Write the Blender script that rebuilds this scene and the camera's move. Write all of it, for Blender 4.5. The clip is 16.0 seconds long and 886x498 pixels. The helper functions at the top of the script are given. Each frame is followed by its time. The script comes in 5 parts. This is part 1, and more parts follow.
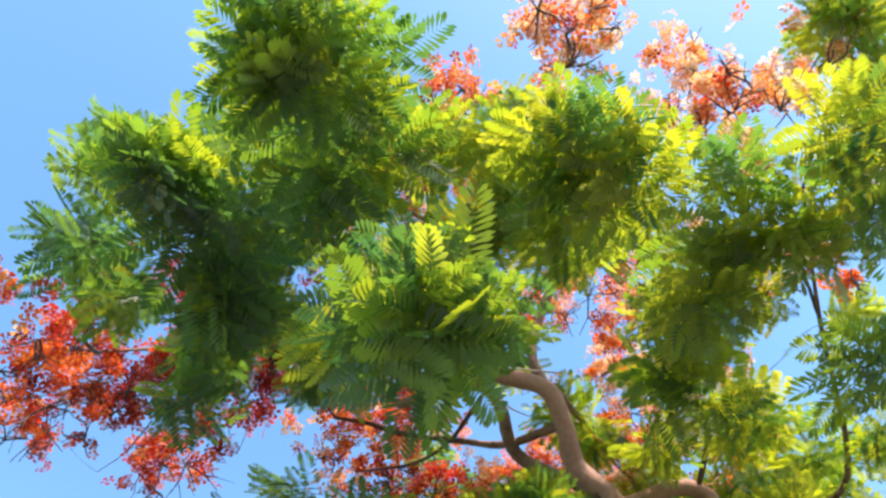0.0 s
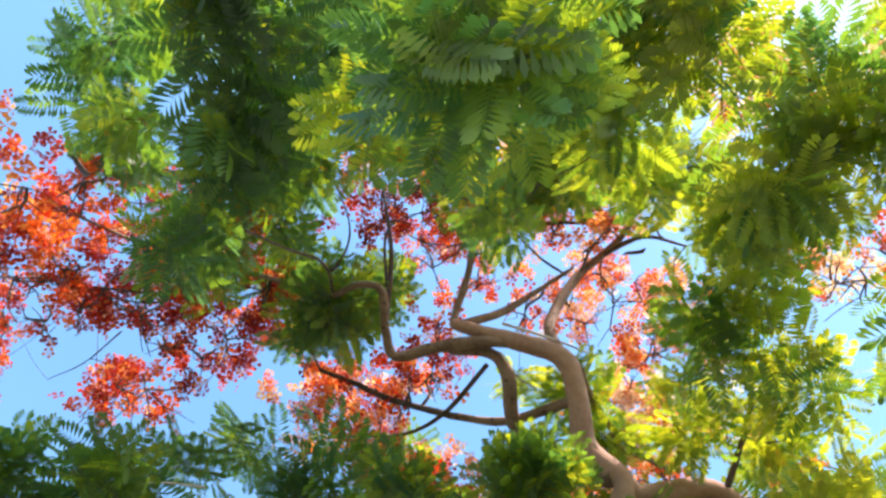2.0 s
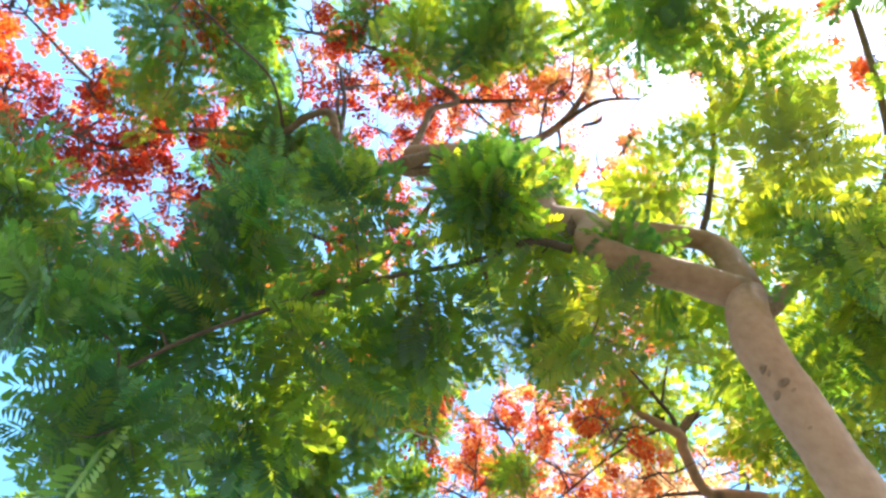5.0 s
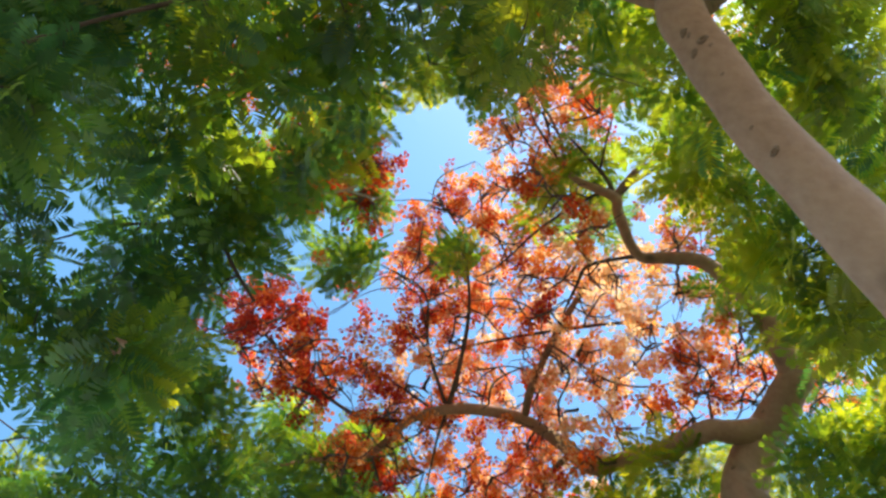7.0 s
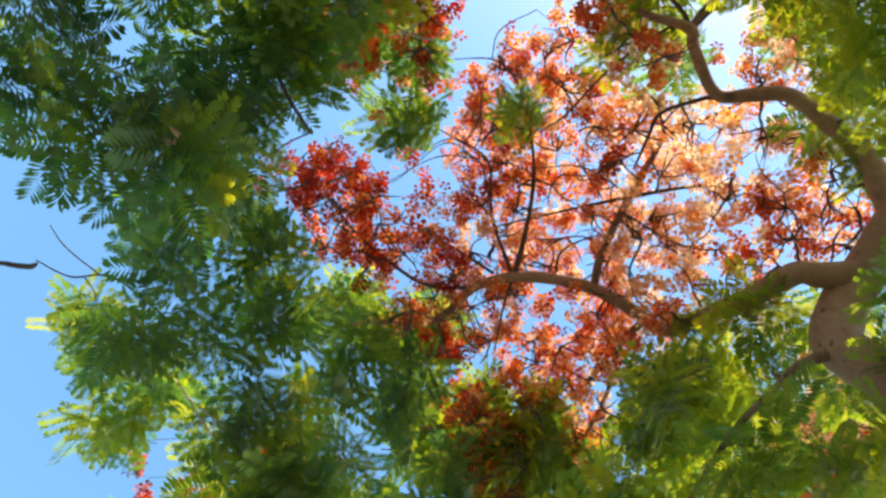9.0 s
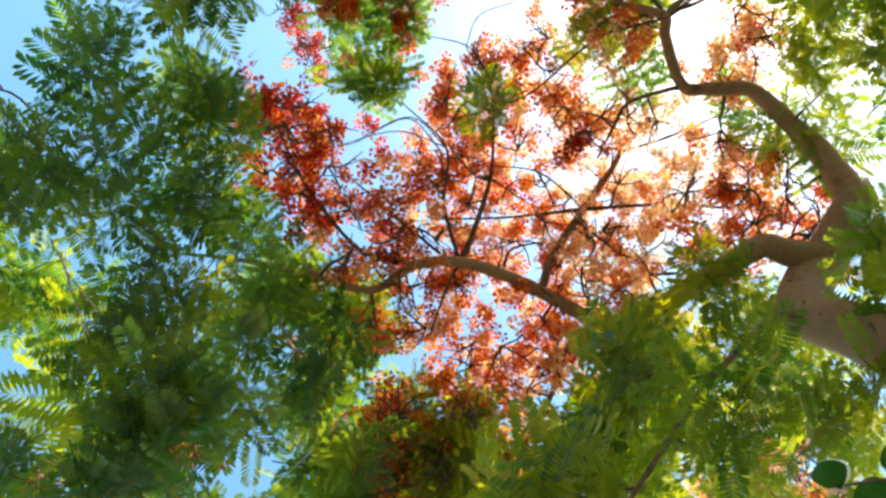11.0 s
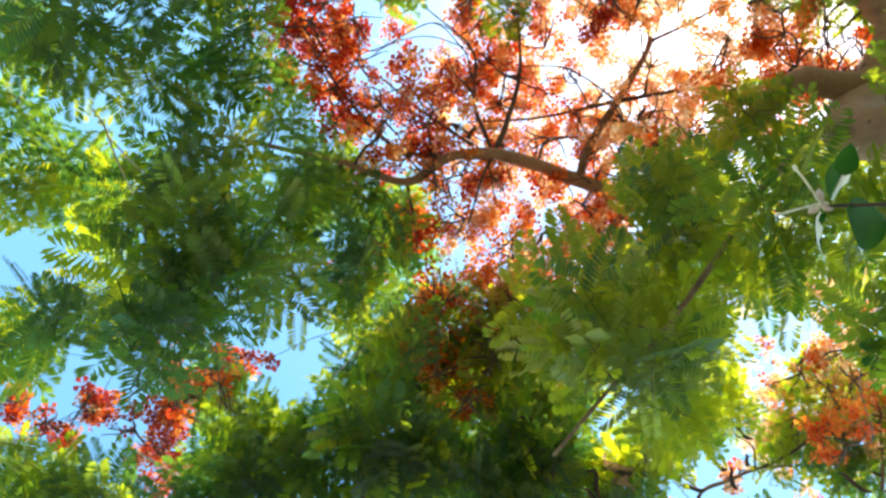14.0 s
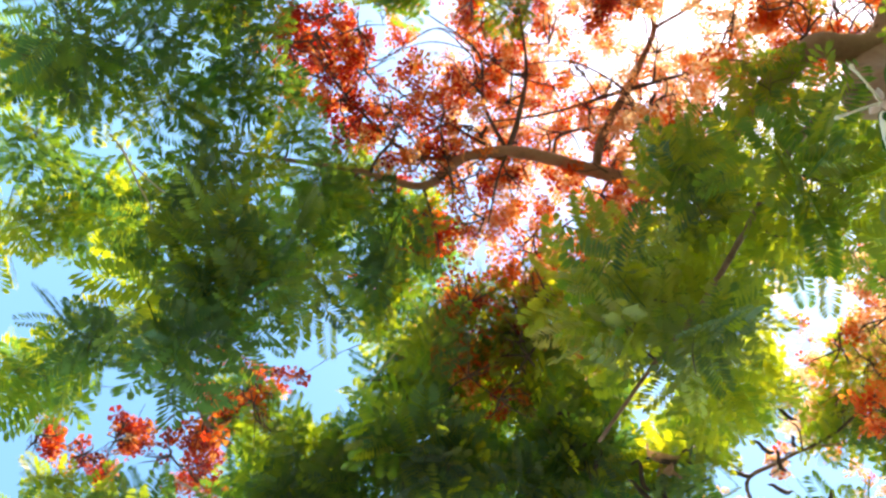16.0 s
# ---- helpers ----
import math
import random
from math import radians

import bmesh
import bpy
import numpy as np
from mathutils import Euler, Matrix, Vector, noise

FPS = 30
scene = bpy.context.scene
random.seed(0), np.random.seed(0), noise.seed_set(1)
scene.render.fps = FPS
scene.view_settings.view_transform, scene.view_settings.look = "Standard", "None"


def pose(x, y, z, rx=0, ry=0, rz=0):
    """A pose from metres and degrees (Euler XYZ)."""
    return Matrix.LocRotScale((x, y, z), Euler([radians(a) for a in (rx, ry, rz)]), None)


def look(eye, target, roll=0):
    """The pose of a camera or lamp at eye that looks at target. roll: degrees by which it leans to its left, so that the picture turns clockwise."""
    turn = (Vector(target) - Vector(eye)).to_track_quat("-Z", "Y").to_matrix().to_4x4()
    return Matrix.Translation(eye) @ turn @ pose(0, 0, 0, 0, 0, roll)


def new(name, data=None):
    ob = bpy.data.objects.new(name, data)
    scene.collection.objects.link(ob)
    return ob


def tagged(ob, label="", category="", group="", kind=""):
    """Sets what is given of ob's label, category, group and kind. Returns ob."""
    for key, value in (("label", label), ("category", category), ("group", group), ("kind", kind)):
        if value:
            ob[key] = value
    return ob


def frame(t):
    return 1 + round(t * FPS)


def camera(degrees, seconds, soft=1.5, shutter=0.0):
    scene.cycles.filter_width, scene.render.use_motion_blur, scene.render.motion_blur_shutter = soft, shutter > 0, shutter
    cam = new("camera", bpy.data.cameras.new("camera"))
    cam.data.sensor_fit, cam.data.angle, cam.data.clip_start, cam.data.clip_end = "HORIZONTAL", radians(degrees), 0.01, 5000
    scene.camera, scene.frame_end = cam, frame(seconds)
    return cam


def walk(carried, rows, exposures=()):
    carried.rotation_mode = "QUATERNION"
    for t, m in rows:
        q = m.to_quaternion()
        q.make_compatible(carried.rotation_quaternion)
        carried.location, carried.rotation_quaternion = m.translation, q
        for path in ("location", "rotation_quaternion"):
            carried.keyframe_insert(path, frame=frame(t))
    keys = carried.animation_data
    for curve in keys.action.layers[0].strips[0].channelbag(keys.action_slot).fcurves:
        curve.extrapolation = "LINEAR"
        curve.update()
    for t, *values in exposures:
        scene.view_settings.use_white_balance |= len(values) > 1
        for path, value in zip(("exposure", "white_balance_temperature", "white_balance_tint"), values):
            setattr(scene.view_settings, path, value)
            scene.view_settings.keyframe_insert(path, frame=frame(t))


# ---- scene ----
cam = camera(68.6, 16.0, soft=2.7)
# seconds, place in metres, turn in degrees: a walk under the trees, looking up
PATH = [
    (0, 0.177, -2.860, 1.756, 153.70, 2.52, 9.41),
    (0.5, 0.078, -2.682, 1.744, 152.70, 0.45, 4.01),
    (1, 0.024, -2.453, 1.724, 156.89, 1.25, -0.58),
    (1.5, 0.005, -2.102, 1.730, 164.60, -0.20, 7.93),
    (2, -0.009, -1.809, 1.683, 163.11, -1.91, 0.57),
    (2.5, -0.064, -1.541, 1.643, 162.70, 0.78, -0.55),
    (3, -0.049, -1.206, 1.615, 164.83, -0.24, 6.78),
    (3.2, -0.026, -1.096, 1.589, 165.15, -0.17, 4.51),
    (5.3, 0.134, 0.395, 1.508, 179.21, -0.15, 1.16),
    (5.5, 0.136, 0.465, 1.518, 179.01, 3.03, -1.96),
    (6, 0.213, 0.618, 1.505, 177.78, -0.80, -6.24),
    (6.5, 0.327, 0.814, 1.502, 173.31, -1.14, -1.19),
    (7, 0.274, 0.985, 1.469, 168.80, 2.31, 1.60),
    (7.5, 0.227, 1.141, 1.471, 167.66, 3.88, -3.13),
    (8, 0.249, 1.277, 1.463, 164.77, 0.70, -2.33),
    (8.5, 0.294, 1.448, 1.480, 165.20, -1.06, 4.31),
    (9, 0.275, 1.583, 1.461, 164.48, -3.08, 4.47),
    (9.2, 0.248, 1.671, 1.462, 166.31, -4.24, 2.21),
    (11.3, 0.029, 3.050, 1.627, 180.36, 4.21, -6.95),
    (11.5, 0.024, 3.110, 1.619, 177.58, 2.60, -8.38),
    (12, 0.085, 3.346, 1.621, 175.62, 1.22, -5.78),
    (12.5, 0.103, 3.581, 1.648, 176.32, -1.27, -0.09),
    (13, 0.073, 3.831, 1.676, 185.29, 1.02, -3.46),
    (13.5, 0.074, 3.854, 1.679, 187.23, 0.85, -0.21),
    (14, 0.154, 3.704, 1.640, 182.03, -0.60, -0.82),
    (14.5, 0.146, 3.612, 1.632, 182.29, -1.77, -3.32),
    (15, 0.103, 3.532, 1.624, 182.56, 4.15, -2.55),
    (15.5, 0.096, 3.548, 1.624, 179.55, -0.23, -4.67),
    (16, 0.105, 3.800, 1.666, 183.54, -2.07, 3.73),
]
walk(cam, [(t, pose(*row)) for t, *row in PATH],
     [(0, 1.16, 6750, 34), (1.5, 1.32, 6350, 31), (2.5, 1.50, 7650, 33), (3, 1.47, 7350, 33), (5.5, 2.2, 6200, 18), (6, 2.12, 6050, 15), (6.5, 1.68, 6550, 13),
      (7, 1.15, 6900, 21), (8, 1.05, 7100, 25), (9, 1.18, 7050, 26), (11.3, 1.33, 7700, 16), (12, 1.40, 8300, 24), (12.5, 1.52, 8500, 36), (13, 1.82, 7700, 26),
      (13.5, 1.62, 7000, 18), (14, 1.61, 7150, 16), (14.5, 1.8, 7200, 23), (15, 1.59, 7350, 18), (15.5, 1.6, 7350, 17), (16, 1.68, 7550, 29)])

# ---- daylight ----
SUN_TOWARDS = Vector((0.40, -0.38, 0.835)).normalized()
world = bpy.data.worlds.new("sky")
scene.world = world
world.use_nodes = True
wn, wl = world.node_tree.nodes, world.node_tree.links
sky = wn.new("ShaderNodeTexSky")
sky.sky_type, sky.sun_disc = "NISHITA", False
sky.sun_elevation = math.asin(SUN_TOWARDS.z)
sky.sun_rotation = math.atan2(SUN_TOWARDS.x, SUN_TOWARDS.y)
sky.air_density, sky.dust_density, sky.ozone_density = 1.0, 0.45, 1.0
wn["Background"].inputs["Strength"].default_value = 0.15
deep = wn.new("ShaderNodeHueSaturation")
deep.inputs["Hue"].default_value, deep.inputs["Saturation"].default_value, deep.inputs["Value"].default_value = 0.478, 1.22, 1.26
wl.new(sky.outputs["Color"], deep.inputs["Color"])
wl.new(deep.outputs["Color"], wn["Background"].inputs["Color"])
sun = new("sun", bpy.data.lights.new("sun", "SUN"))
sun.data.energy, sun.data.angle, sun.data.color = 3.9, radians(0.5), (1.0, 0.95, 0.86)
sun.matrix_world = look(SUN_TOWARDS * 30, (0, 0, 0))


# ---- materials ----
def material(name):
    m = bpy.data.materials.new(name)
    m.use_nodes = True
    m.node_tree.nodes.clear()
    return m, m.node_tree.nodes, m.node_tree.links


def ramp(nodes, *stops):
    r = nodes.new("ShaderNodeValToRGB")
    while len(r.color_ramp.elements) < len(stops):
        r.color_ramp.elements.new(0.5)
    for e, (at, colour) in zip(r.color_ramp.elements, stops):
        e.position, e.color = at, (*colour, 1)
    return r


def thin_tissue(name, stops, glow_stops, through_share, gloss_share, rough, grain, open_share):
    """Leaf or petal: reflects on the lit side, lets coloured light through, and is open between its finest leaflets."""
    m, n, l = material(name)
    tone = n.new("ShaderNodeAttribute")
    tone.attribute_name = "tone"
    rnd = n.new("ShaderNodeObjectInfo")
    pos = n.new("ShaderNodeNewGeometry")
    noise_tex = n.new("ShaderNodeTexNoise")
    noise_tex.inputs["Scale"].default_value, noise_tex.inputs["Detail"].default_value = grain, 3
    l.new(pos.outputs["Position"], noise_tex.inputs["Vector"])
    mix1 = n.new("ShaderNodeMath")
    mix1.operation = "MULTIPLY_ADD"
    mix1.inputs[1].default_value, mix1.inputs[2].default_value = 0.5, -0.25
    l.new(noise_tex.outputs["Fac"], mix1.inputs[0])
    add = n.new("ShaderNodeMath")
    add.operation = "ADD"
    l.new(tone.outputs["Fac"], add.inputs[0])
    l.new(mix1.outputs[0], add.inputs[1])
    shift = n.new("ShaderNodeMath")
    shift.operation = "MULTIPLY_ADD"
    shift.inputs[1].default_value = 0.12
    l.new(rnd.outputs["Random"], shift.inputs[0])
    l.new(add.outputs[0], shift.inputs[2])
    a, b = ramp(n, *stops), ramp(n, *glow_stops)
    l.new(shift.outputs[0], a.inputs[0])
    l.new(shift.outputs[0], b.inputs[0])
    dif, tra, glo = n.new("ShaderNodeBsdfDiffuse"), n.new("ShaderNodeBsdfTranslucent"), n.new("ShaderNodeBsdfGlossy")
    glo.inputs["Roughness"].default_value = rough
    l.new(a.outputs[0], dif.inputs["Color"])
    l.new(b.outputs[0], tra.inputs["Color"])
    m1, m2, out = n.new("ShaderNodeMixShader"), n.new("ShaderNodeMixShader"), n.new("ShaderNodeOutputMaterial")
    m1.inputs[0].default_value = through_share
    l.new(dif.outputs[0], m1.inputs[1])
    l.new(tra.outputs[0], m1.inputs[2])
    m2.inputs[0].default_value = gloss_share
    l.new(m1.outputs[0], m2.inputs[1])
    l.new(glo.outputs[0], m2.inputs[2])
    m3, clear = n.new("ShaderNodeMixShader"), n.new("ShaderNodeBsdfTransparent")
    m3.inputs[0].default_value = open_share
    l.new(m2.outputs[0], m3.inputs[1])
    l.new(clear.outputs[0], m3.inputs[2])
    l.new(m3.outputs[0], out.inputs["Surface"])
    return m


def rough_solid(name, stops, scale, stretch, bump, rough, stains=None):
    """Bark, wood, pod or soil: two scales of colour and a fine relief."""
    m, n, l = material(name)
    geo, mapping = n.new("ShaderNodeTexCoord"), n.new("ShaderNodeMapping")
    mapping.inputs["Scale"].default_value = stretch
    l.new(geo.outputs["Object"], mapping.inputs["Vector"])
    big, small = n.new("ShaderNodeTexNoise"), n.new("ShaderNodeTexNoise")
    big.inputs["Scale"].default_value, big.inputs["Detail"].default_value = scale, 6
    small.inputs["Scale"].default_value, small.inputs["Detail"].default_value = scale * 9, 4
    l.new(mapping.outputs[0], big.inputs["Vector"])
    l.new(mapping.outputs[0], small.inputs["Vector"])
    mix = n.new("ShaderNodeMath")
    mix.operation = "MULTIPLY_ADD"
    mix.inputs[1].default_value = 0.45
    l.new(small.outputs["Fac"], mix.inputs[0])
    half = n.new("ShaderNodeMath")
    half.operation = "MULTIPLY"
    half.inputs[1].default_value = 0.6
    l.new(big.outputs["Fac"], half.inputs[0])
    l.new(half.outputs[0], mix.inputs[2])
    col = ramp(n, *stops)
    l.new(mix.outputs[0], col.inputs[0])
    colour = col.outputs[0]
    if stains:
        spots = n.new("ShaderNodeTexVoronoi")
        spots.inputs["Scale"].default_value = stains[0]
        l.new(mapping.outputs[0], spots.inputs["Vector"])
        edge = ramp(n, (stains[1], (1, 1, 1)), (stains[1] + 0.12, (0, 0, 0)))
        l.new(spots.outputs["Distance"], edge.inputs[0])
        dark = n.new("ShaderNodeMix")
        dark.data_type = "RGBA"
        dark.inputs["B"].default_value = (*stains[2], 1)
        l.new(edge.outputs[0], dark.inputs["Factor"])
        l.new(colour, dark.inputs["A"])
        colour = dark.outputs["Result"]
    bs, bu, out = n.new("ShaderNodeBsdfPrincipled"), n.new("ShaderNodeBump"), n.new("ShaderNodeOutputMaterial")
    bu.inputs["Strength"].default_value, bu.inputs["Distance"].default_value = bump, 0.01
    l.new(mix.outputs[0], bu.inputs["Height"])
    l.new(colour, bs.inputs["Base Color"])
    l.new(bu.outputs[0], bs.inputs["Normal"])
    bs.inputs["Roughness"].default_value = rough
    l.new(bs.outputs[0], out.inputs["Surface"])
    return m


# natural leaf greens; bluish end also stands for shade, yellow end for backlight
LEAF = thin_tissue(
    "pinnate_leaf",
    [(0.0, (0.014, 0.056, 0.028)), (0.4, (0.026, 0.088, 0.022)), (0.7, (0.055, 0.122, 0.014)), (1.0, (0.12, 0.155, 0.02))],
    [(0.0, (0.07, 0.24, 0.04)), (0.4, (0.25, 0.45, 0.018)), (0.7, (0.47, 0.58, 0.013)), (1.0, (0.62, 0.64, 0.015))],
    0.58, 0.05, 0.42, 5.0, 0.0)
# petal reds; maroon end also stands for shade, peach end for backlight
PETAL = thin_tissue(
    "scarlet_petal",
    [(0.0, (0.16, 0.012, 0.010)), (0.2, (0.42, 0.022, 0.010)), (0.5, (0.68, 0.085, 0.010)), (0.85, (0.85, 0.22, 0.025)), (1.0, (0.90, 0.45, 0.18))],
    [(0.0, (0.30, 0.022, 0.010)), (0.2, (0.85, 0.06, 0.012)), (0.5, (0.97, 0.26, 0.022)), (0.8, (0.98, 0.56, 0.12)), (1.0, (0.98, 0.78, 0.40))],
    0.5, 0.03, 0.5, 9.0, 0.02)
WITHERED = thin_tissue(
    "withered_leaf", [(0.0, (0.14, 0.07, 0.04)), (0.5, (0.33, 0.20, 0.12)), (1.0, (0.60, 0.45, 0.33))],
    [(0.0, (0.20, 0.09, 0.04)), (0.5, (0.40, 0.22, 0.10)), (1.0, (0.60, 0.42, 0.26))], 0.3, 0.03, 0.6, 30.0, 0.0)
DARK_LEAF = thin_tissue(
    "broad_dark_leaf", [(0.0, (0.008, 0.040, 0.008)), (0.5, (0.016, 0.075, 0.011)), (1.0, (0.05, 0.14, 0.02))],
    [(0.0, (0.008, 0.06, 0.004)), (0.5, (0.02, 0.12, 0.006)), (1.0, (0.16, 0.30, 0.02))], 0.4, 0.015, 0.4, 20.0, 0.0)
BRACT = thin_tissue(
    "papery_bract", [(0.0, (0.60, 0.30, 0.22)), (0.5, (0.75, 0.58, 0.45)), (1.0, (0.85, 0.80, 0.66))],
    [(0.0, (0.70, 0.34, 0.22)), (0.5, (0.85, 0.66, 0.45)), (1.0, (0.90, 0.85, 0.62))], 0.5, 0.02, 0.6, 30.0, 0.0)
BARK = rough_solid("smooth_tan_bark", [(0.3, (0.265, 0.138, 0.082)), (0.5, (0.365, 0.205, 0.127)), (0.7, (0.44, 0.265, 0.170))],
                   4.0, (1, 1, 0.6), 0.45, 0.85, (4.2, 0.05, (0.15, 0.09, 0.058)))
BRANCH = rough_solid("brown_branch_bark", [(0.3, (0.085, 0.048, 0.028)), (0.48, (0.21, 0.125, 0.075)), (0.7, (0.34, 0.22, 0.14))],
                     9.0, (1, 1, 0.6), 0.9, 0.85, (16.0, 0.10, (0.07, 0.04, 0.025)))
TWIG = rough_solid("brown_twig_bark", [(0.3, (0.045, 0.027, 0.019)), (0.7, (0.145, 0.090, 0.062))], 14.0, (1, 1, 0.5), 0.5, 0.8)
KNOT = rough_solid("dark_bark_scar", [(0.3, (0.15, 0.085, 0.053)), (0.7, (0.30, 0.185, 0.118))], 40.0, (1, 1, 1), 0.8, 0.9)
DRY = rough_solid("bleached_dead_wood", [(0.3, (0.42, 0.33, 0.24)), (0.7, (0.72, 0.62, 0.50))], 20.0, (1, 1, 0.5), 0.4, 0.7)
POD = rough_solid("dark_brown_pod", [(0.3, (0.020, 0.013, 0.010)), (0.7, (0.07, 0.045, 0.03))], 25.0, (1, 1, 1), 0.5, 0.55)
SOIL = rough_solid("dry_soil_and_litter", [(0.3, (0.042, 0.042, 0.028)), (0.5, (0.088, 0.088, 0.055)), (0.7, (0.15, 0.145, 0.095))],
                   0.7, (1, 1, 1), 0.8, 0.95, (3.0, 0.08, (0.10, 0.11, 0.04)))


# ---- building blocks ----
def part(name, mesh, mat, parent, label="", kind=""):
    mesh.materials.clear()
    mesh.materials.append(mat)
    ob = new(name, mesh)
    ob.parent = parent
    return tagged(ob, label=label, kind=kind)


def triangles(name, verts, tris, tone=None, smooth=False):
    """A mesh from arrays of places and triangles, with a tone value for each triangle."""
    me = bpy.data.meshes.new(name)
    verts, tris = np.asarray(verts, np.float32), np.asarray(tris, np.int32)
    me.vertices.add(len(verts))
    me.vertices.foreach_set("co", verts.ravel())
    me.loops.add(3 * len(tris))
    me.loops.foreach_set("vertex_index", tris.ravel())
    me.polygons.add(len(tris))
    me.polygons.foreach_set("loop_start", np.arange(0, 3 * len(tris), 3, dtype=np.int32))
    if tone is not None:
        a = me.attributes.new("tone", "FLOAT", "FACE")
        a.data.foreach_set("value", np.asarray(tone, np.float32))
    if smooth:
        me.polygons.foreach_set("use_smooth", np.ones(len(tris), bool))
    me.update(calc_edges=True)
    return me


def curve_through(points, steps):
    """Catmull-Rom line through rows of x, y, z, radius."""
    p = np.asarray(points, float)
    p = np.vstack([2 * p[0] - p[1], p, 2 * p[-1] - p[-2]])
    out = []
    for i in range(1, len(p) - 2):
        for s in np.linspace(0, 1, steps, endpoint=False):
            a, b, c, d = p[i - 1: i + 3]
            out.append(0.5 * (2 * b + (c - a) * s + (2 * a - 5 * b + 4 * c - d) * s * s + (3 * b - a - 3 * c + d) * s ** 3))
    out.append(p[-2])
    out = np.array(out)
    out[:, 3] = out[:, 3].clip(0.0012)
    return out


def tube_arrays(points, sides=8, steps=4, lumps=0.0):
    """A tapering round limb along a line, closed at both ends: its places and triangles."""
    line = curve_through(points, steps)
    n = len(line)
    ahead = np.gradient(line[:, :3], axis=0)
    ahead /= np.linalg.norm(ahead, axis=1)[:, None] + 1e-9
    side = np.cross(ahead[0], (0.3, 0.2, 0.93))
    side /= np.linalg.norm(side) + 1e-9
    verts = []
    for k in range(n):
        side = side - ahead[k] * (side @ ahead[k])
        side /= np.linalg.norm(side) + 1e-9
        up = np.cross(ahead[k], side)
        for j in range(sides):
            w = 2 * math.pi * j / sides
            out = math.cos(w) * side + math.sin(w) * up
            swell = 1.0
            if lumps:
                q = Vector(line[k, :3] + out * line[k, 3])
                swell += lumps * noise.noise(q * 7) + 0.5 * lumps * noise.noise(q * 19)
            verts.append(line[k, :3] + out * line[k, 3] * swell)
    tris = []
    for k in range(n - 1):
        for j in range(sides):
            a, b = k * sides + j, k * sides + (j + 1) % sides
            tris += [(a, b, b + sides), (a, b + sides, a + sides)]
    verts += [line[0, :3], line[-1, :3] + ahead[-1] * line[-1, 3]]
    e = len(verts)
    for j in range(sides):
        tris += [(e - 2, (j + 1) % sides, j), (e - 1, (n - 1) * sides + j, (n - 1) * sides + (j + 1) % sides)]
    return np.array(verts), np.array(tris)


def tube(name, points, sides=8, steps=4, lumps=0.0):
    return triangles(name, *tube_arrays(points, sides, steps, lumps), smooth=True)


def join(pieces):
    """Places and triangles of several pieces as one."""
    at, vs, ts = 0, [], []
    for v, t in pieces:
        vs.append(v)
        ts.append(t + at)
        at += len(v)
    return np.concatenate(vs), np.concatenate(ts)


def pinna_shape(rng, pairs, droop, fold):
    """A comb of narrow leaflets of unit length along +x."""
    verts, tris = [np.array([0, 0.006, 0]), np.array([0, -0.006, 0]), np.array([1, 0.0, -0.25 * droop])], [(0, 1, 2)]
    for i in range(pairs):
        s = 0.10 + 0.90 * (i + 0.5) / pairs
        root = np.array([s, 0, -0.25 * droop * s * s])
        reach = 0.30 * min(1.0, 0.60 + 2.2 * s, 0.50 + 3.0 * (1.02 - s)) * rng.uniform(0.93, 1.07)
        for sgn in (1, -1):
            if rng.random() < 0.02:
                continue
            lean = radians(74 - 34 * s * s + rng.normal(0, 3))
            way = np.array([math.cos(lean), sgn * math.sin(lean), fold + rng.normal(0, 0.03)])
            acr = np.array([math.sin(lean), -sgn * math.cos(lean), rng.normal(0.06, 0.03)])
            wide = 0.50 * 0.90 / pairs
            b = len(verts)
            verts += [root, root + way * reach * 0.70 + acr * wide, root + way * reach * 0.70 - acr * wide, root + way * reach]
            tris += [(b, b + 2, b + 1), (b + 1, b + 2, b + 3)]
    return np.array(verts), np.array(tris)


def leaf_shape(rng, pinnae):
    """A twice-feathered leaf of unit length along +x: a bowed stalk with pairs of combs, the longest in the middle."""
    droop, bow = rng.uniform(0.05, 0.5), rng.normal(0, 0.10)

    def spine(s):
        return np.array([s, bow * s * s, -0.35 * droop * s * s])

    ages = []
    pieces = [tube_arrays([(*spine(s), 0.010 * (1.1 - s)) for s in (0.0, 0.4, 0.8)], 3, 2)]
    count = int(rng.integers(3, 6))
    for i in range(count):
        s = 0.14 + 0.62 * i / (count - 1)
        for sgn in (1, -1):
            v, t = pinnae[int(rng.integers(len(pinnae)))]
            lean = sgn * radians(70 - 42 * (i / (count - 1)) + rng.normal(0, 8))
            size = 0.60 * (0.82 + 0.30 * math.sin(math.pi * (0.15 + 0.7 * i / (count - 1)))) * rng.uniform(0.88, 1.1)
            ahead = np.array([math.cos(lean), math.sin(lean), rng.normal(-0.10, 0.26)])
            m = turns(ahead, np.array([0, 0, 1.0]), rng.normal(0, 0.50), rng) * size
            pieces.append((v @ m.T + spine(s), t))
            ages.append(np.full(len(t), rng.normal(0, 0.16)))
    return (*join(pieces), np.concatenate([np.zeros(len(pieces[0][1])), *ages]))


